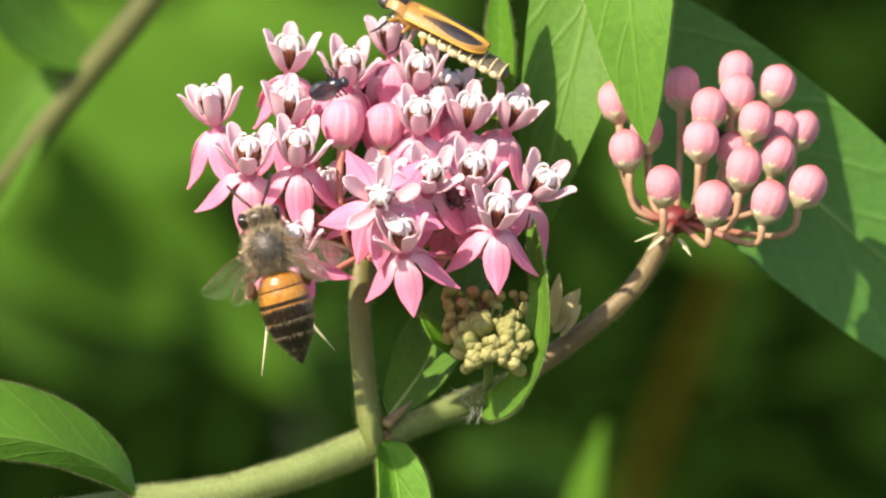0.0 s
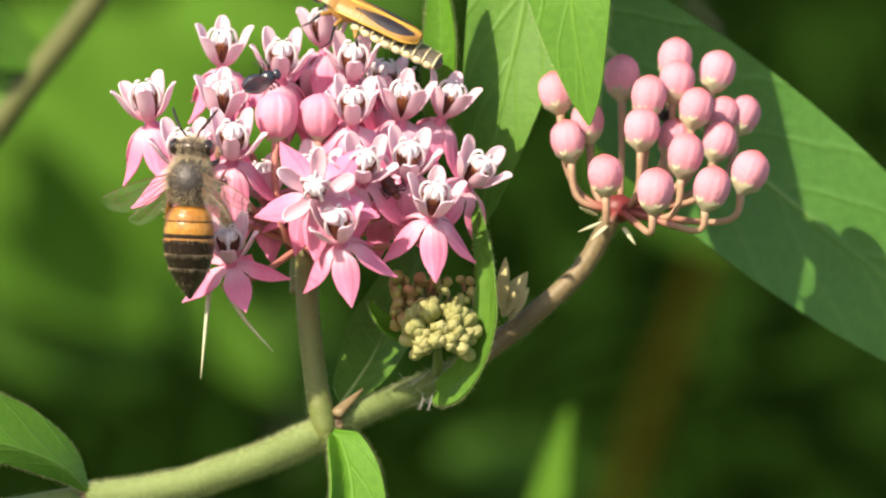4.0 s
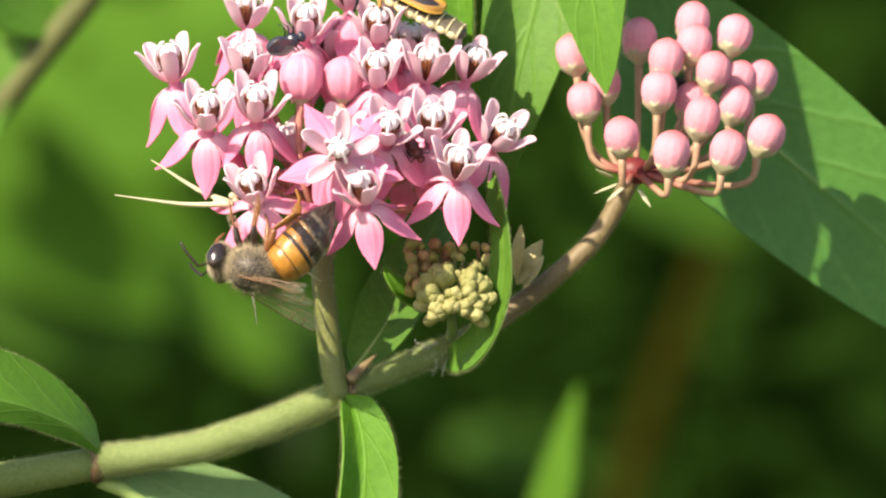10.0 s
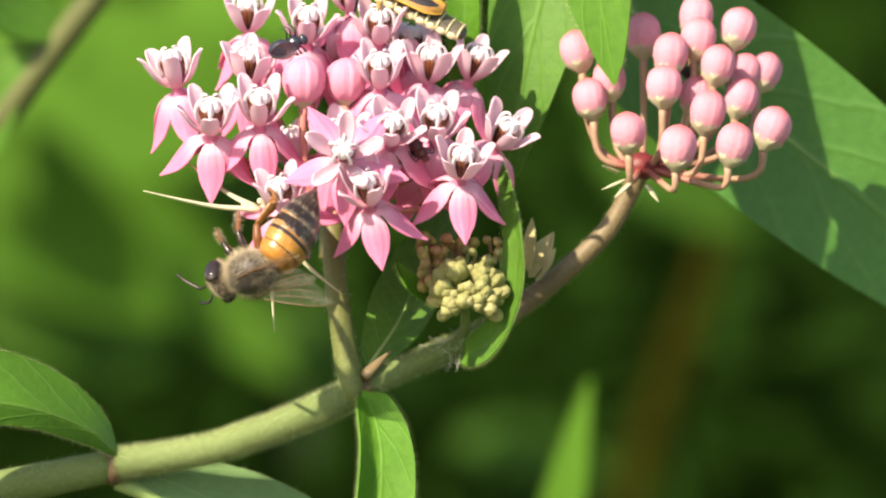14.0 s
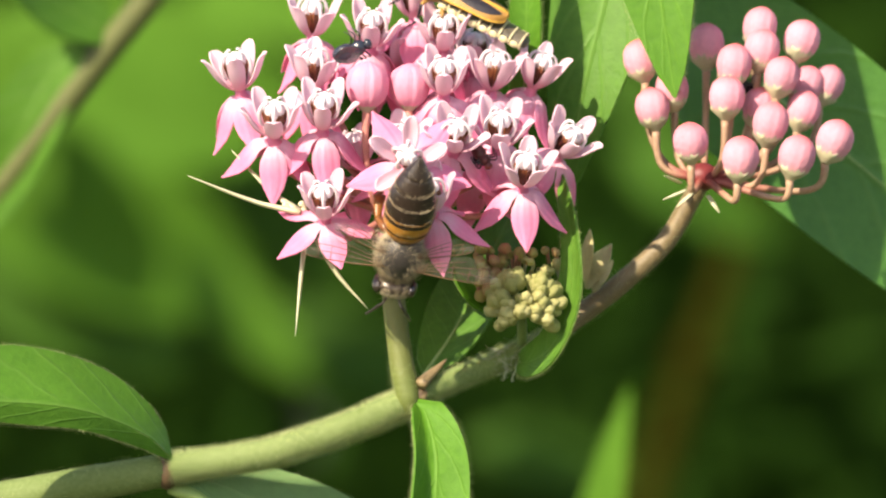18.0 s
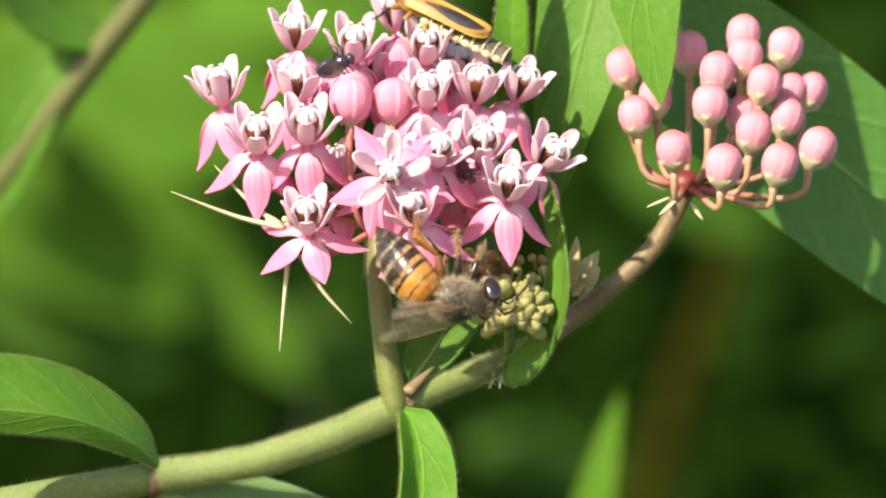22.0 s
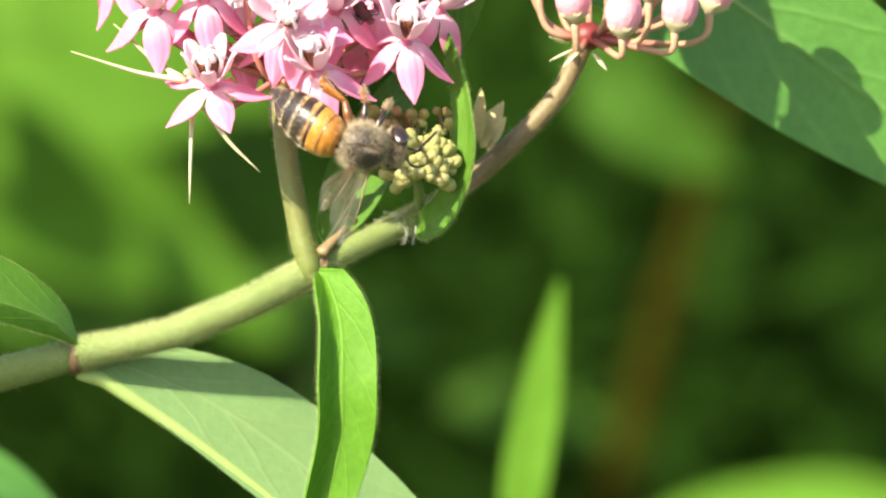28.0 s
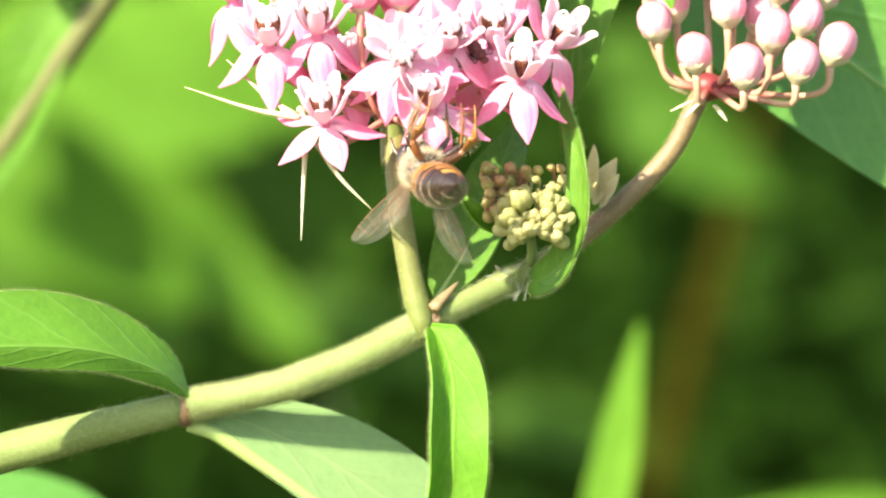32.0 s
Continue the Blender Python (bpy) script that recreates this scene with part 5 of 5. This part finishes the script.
# seconds, shift right and up in millimetres, turn in degrees, turn of the two side bracts about the floret
LOW_FLORET = [(0.0, -0.2, -0.3, 0, -52), (1.5, 0.1, -0.7, 0, -52), (4.0, -0.3, -1.1, 0, -58), (6.5, 0.2, -0.1, -6, -48), (8.0, 0.6, 0.2, -10, -24), (9.0, 0.8, 0.4, -14, 0), (10.0, 0.0, 0.6, -14, 0), (11.0, -0.3, 0.2, -12, 0), (12.0, 0.5, 0.1, -10, 0), (13.0, 1.4, 0.0, -10, 0), (14.5, 2.0, 0.3, -6, 0), (16.5, 0.1, 0.0, 0, 0), (20.0, 0, 0, 0, 0), (32.0, 0, 0, 0, 0)]


# the two clusters sway a little: seconds, shift right and up in millimetres, turn in degrees
UMBEL_SWAY = [(0, 0.28, 0.13, 0.3), (0.5, 0.14, 0.25, 0.4), (1, 0.00, -0.48, 0.1), (1.5, 0.12, -1.09, -1.0), (2, -0.17, -0.83, -0.1), (2.5, 0.16, -0.44, -1.3), (3, -0.03, -0.36, 0.1), (3.5, -0.23, -0.16, 0.4), (4, -0.46, -0.05, 0.4), (4.5, -0.05, -0.14, 0.5), (6.5, -0.12, -0.16, 0.3), (7, -0.12, 0.24, 0.7), (7.5, -0.03, 0.11, 0.5), (8, -0.25, -0.33, 0.2), (8.5, -0.21, -0.44, -0.0), (9, -0.08, -0.07, -0.0), (9.5, 0.25, 0.08, -0.0), (10, 0.23, 0.14, 0.1), (10.5, 0.11, 0.00, 0.0), (11, -0.03, -0.18, 0.0), (11.5, -0.19, -0.20, 0.1), (12, -0.06, -0.21, -0.3), (12.5, 0.06, -0.27, -0.5), (13, 0.00, -0.00, -0.0), (13.5, -0.09, -0.15, -0.0), (14, -0.24, -0.26, 0.1), (14.5, -0.43, -0.23, 0.6), (16.5, -0.09, -0.35, -0.3), (17, -0.04, -0.52, -0.3), (17.5, 0.03, -0.15, 0.1), (18, -0.00, -0.03, 0.1), (18.5, 0.04, -0.34, -0.1), (19, -0.25, -0.26, 0.2), (19.5, -0.12, -0.47, -0.3), (20, -0.19, -0.49, -0.1), (20.5, -0.17, -0.31, 0.0), (21, -0.24, -0.42, -0.1), (21.5, -0.21, -0.56, -0.1), (22, -0.24, -0.64, -0.1), (22.5, -0.32, -0.69, -0.3), (23, -0.49, -0.50, 0.2), (23.5, -0.49, -0.51, 0.1), (24, -0.55, -0.67, 0.0), (24.5, -0.66, -0.73, 0.2), (26.5, -0.30, 0.10, 0.0), (27, -0.10, 0.40, 0.0), (28, -0.20, 0.70, 0.0), (29, -0.30, 0.90, 0.0), (30, -0.30, 1.30, 0.0), (31, -0.20, 1.80, 0.0), (32, -0.30, 2.20, 0.0)]
BUD_SWAY = [(0, 0.26, 0.41), (0.5, 0.13, 0.18), (1, 0.03, 0.40), (1.5, -0.34, 0.25), (2, 0.07, 0.23), (2.5, -0.17, -0.09), (3, -0.08, 0.25), (3.5, -0.13, -0.12), (4, 0.09, -0.32), (4.5, -0.09, 0.27), (6.5, 0.01, 0.14), (7, 0.12, 0.10), (7.5, 0.15, 0.18), (8, 0.02, 0.02), (8.5, -0.27, 0.00), (9, 0.02, 0.04), (9.5, 0.15, 0.31), (10, 0.08, 0.25), (10.5, 0.14, 0.17), (11, -0.10, 0.08), (11.5, -0.20, -0.04), (12, -0.12, 0.00), (12.5, -0.07, 0.10), (13, 0.00, -0.00), (13.5, -0.11, -0.02), (14, -0.19, -0.15), (14.5, -0.21, -0.20), (16.5, -0.18, 0.03), (17, -0.33, 0.06), (17.5, 0.01, 0.15), (18, 0.05, 0.08), (18.5, -0.21, 0.18), (19, -0.18, -0.10), (19.5, -0.29, -0.02), (20, -0.17, 0.02), (20.5, -0.27, -0.09), (21, -0.20, -0.06), (21.5, -0.24, 0.03), (22, -0.25, 0.02), (22.5, -0.29, -0.11), (23, -0.37, -0.31), (23.5, -0.49, -0.34), (24, -0.26, -0.25), (24.5, -0.60, -0.46), (26.5, -0.39, -0.28), (27, -0.19, -0.46), (27.5, -0.06, -0.41), (28, -0.16, -0.57), (28.5, -0.15, -0.66), (29, -0.38, -0.23), (29.5, -0.29, -0.34), (30, -0.05, -0.21), (30.5, -0.17, -0.19), (31, 0.44, 0.19), (31.5, 0.33, 0.02), (32, 0.47, 0.02)]


def swayed(ob, x, z, turn=0.0, pivot=None):
    """ob's pose, shifted and turned in the picture's plane about a pivot."""
    p = at(*pivot) if pivot else ob.matrix_basis.translation
    return Matrix.Translation(p + Vector((x, 0, z)) / 1000) @ Matrix.Rotation(radians(turn), 4, "Y") @ Matrix.Translation(-p) @ ob.matrix_basis


def motions():
    for ob in [umbel] + SITTING:
        walk(ob, [(t, m) for t, m in [(t, swayed(ob, x, z, a, HUB1)) for t, x, z, a in UMBEL_SWAY]])
    walk(buds, [(t, m) for t, m in [(t, swayed(buds, x, z)) for t, x, z in BUD_SWAY]])
    walk(bee, [(t, along(h, q, d, c)) for t, h, q, d, c, s, l, tw in BEE])
    walk(abdomen, [(t, Matrix.Translation(ABDOMEN_ROOT / 1000) @ Matrix.Rotation(radians(c), 4, "X")) for t, h, q, d, c, s, l, tw in BEE])
    for ob, place, k, name in WINGS:
        walk(ob, [(t, Matrix.Translation(place / 1000) @ Matrix.Rotation(radians(-k * (l - (4 if name == "hindwing" else 0))), 4, "Y") @ Matrix.Rotation(radians(k * (s - (16 if name == "hindwing" else 0))), 4, "Z") @ Matrix.Rotation(radians(k * tw), 4, "Y")) for t, h, q, d, c, s, l, tw in BEE])
    start = low_floret.matrix_basis.copy()
    place, turn = start.translation.copy(), start.to_quaternion().to_matrix().to_4x4()
    rows, stalk = [], []
    for t, dx, dz, deg, yaw in LOW_FLORET:
        p = place + Vector((dx, 0, dz)) / 1000
        rows.append((t, Matrix.Translation(p) @ Matrix.Rotation(radians(deg), 4, "Y") @ turn))
        stalk.append((t, place.rotation_difference(p).to_matrix().to_4x4()))
    walk(low_floret, rows)
    for ob in BRACTS[:2]:
        walk(ob, [(t, Matrix.Rotation(radians(yaw), 4, "Z")) for t, dx, dz, deg, yaw in LOW_FLORET])
    walk(low_stalk, stalk)
    h, q, d = (-8.24, 3, 23.6), (1.57, 1, 18.89), (0.42, -0.62, 0.66)
    m = along(h, q, d, 0, 5.4)
    walk(beetle, [(t, Matrix.Translation(Vector((x + float(np.interp(t, (0, 1.5, 4, 9, 20), (0.0, 0.0, 0.1, 0.0, -0.4))), 0, z + float(np.interp(t, (0, 1.5, 4, 9, 20), (3.0, 2.9, 2.8, 2.3, 2.0))))) / 1000) @ m) for t, x, z, a in UMBEL_SWAY])


motions()
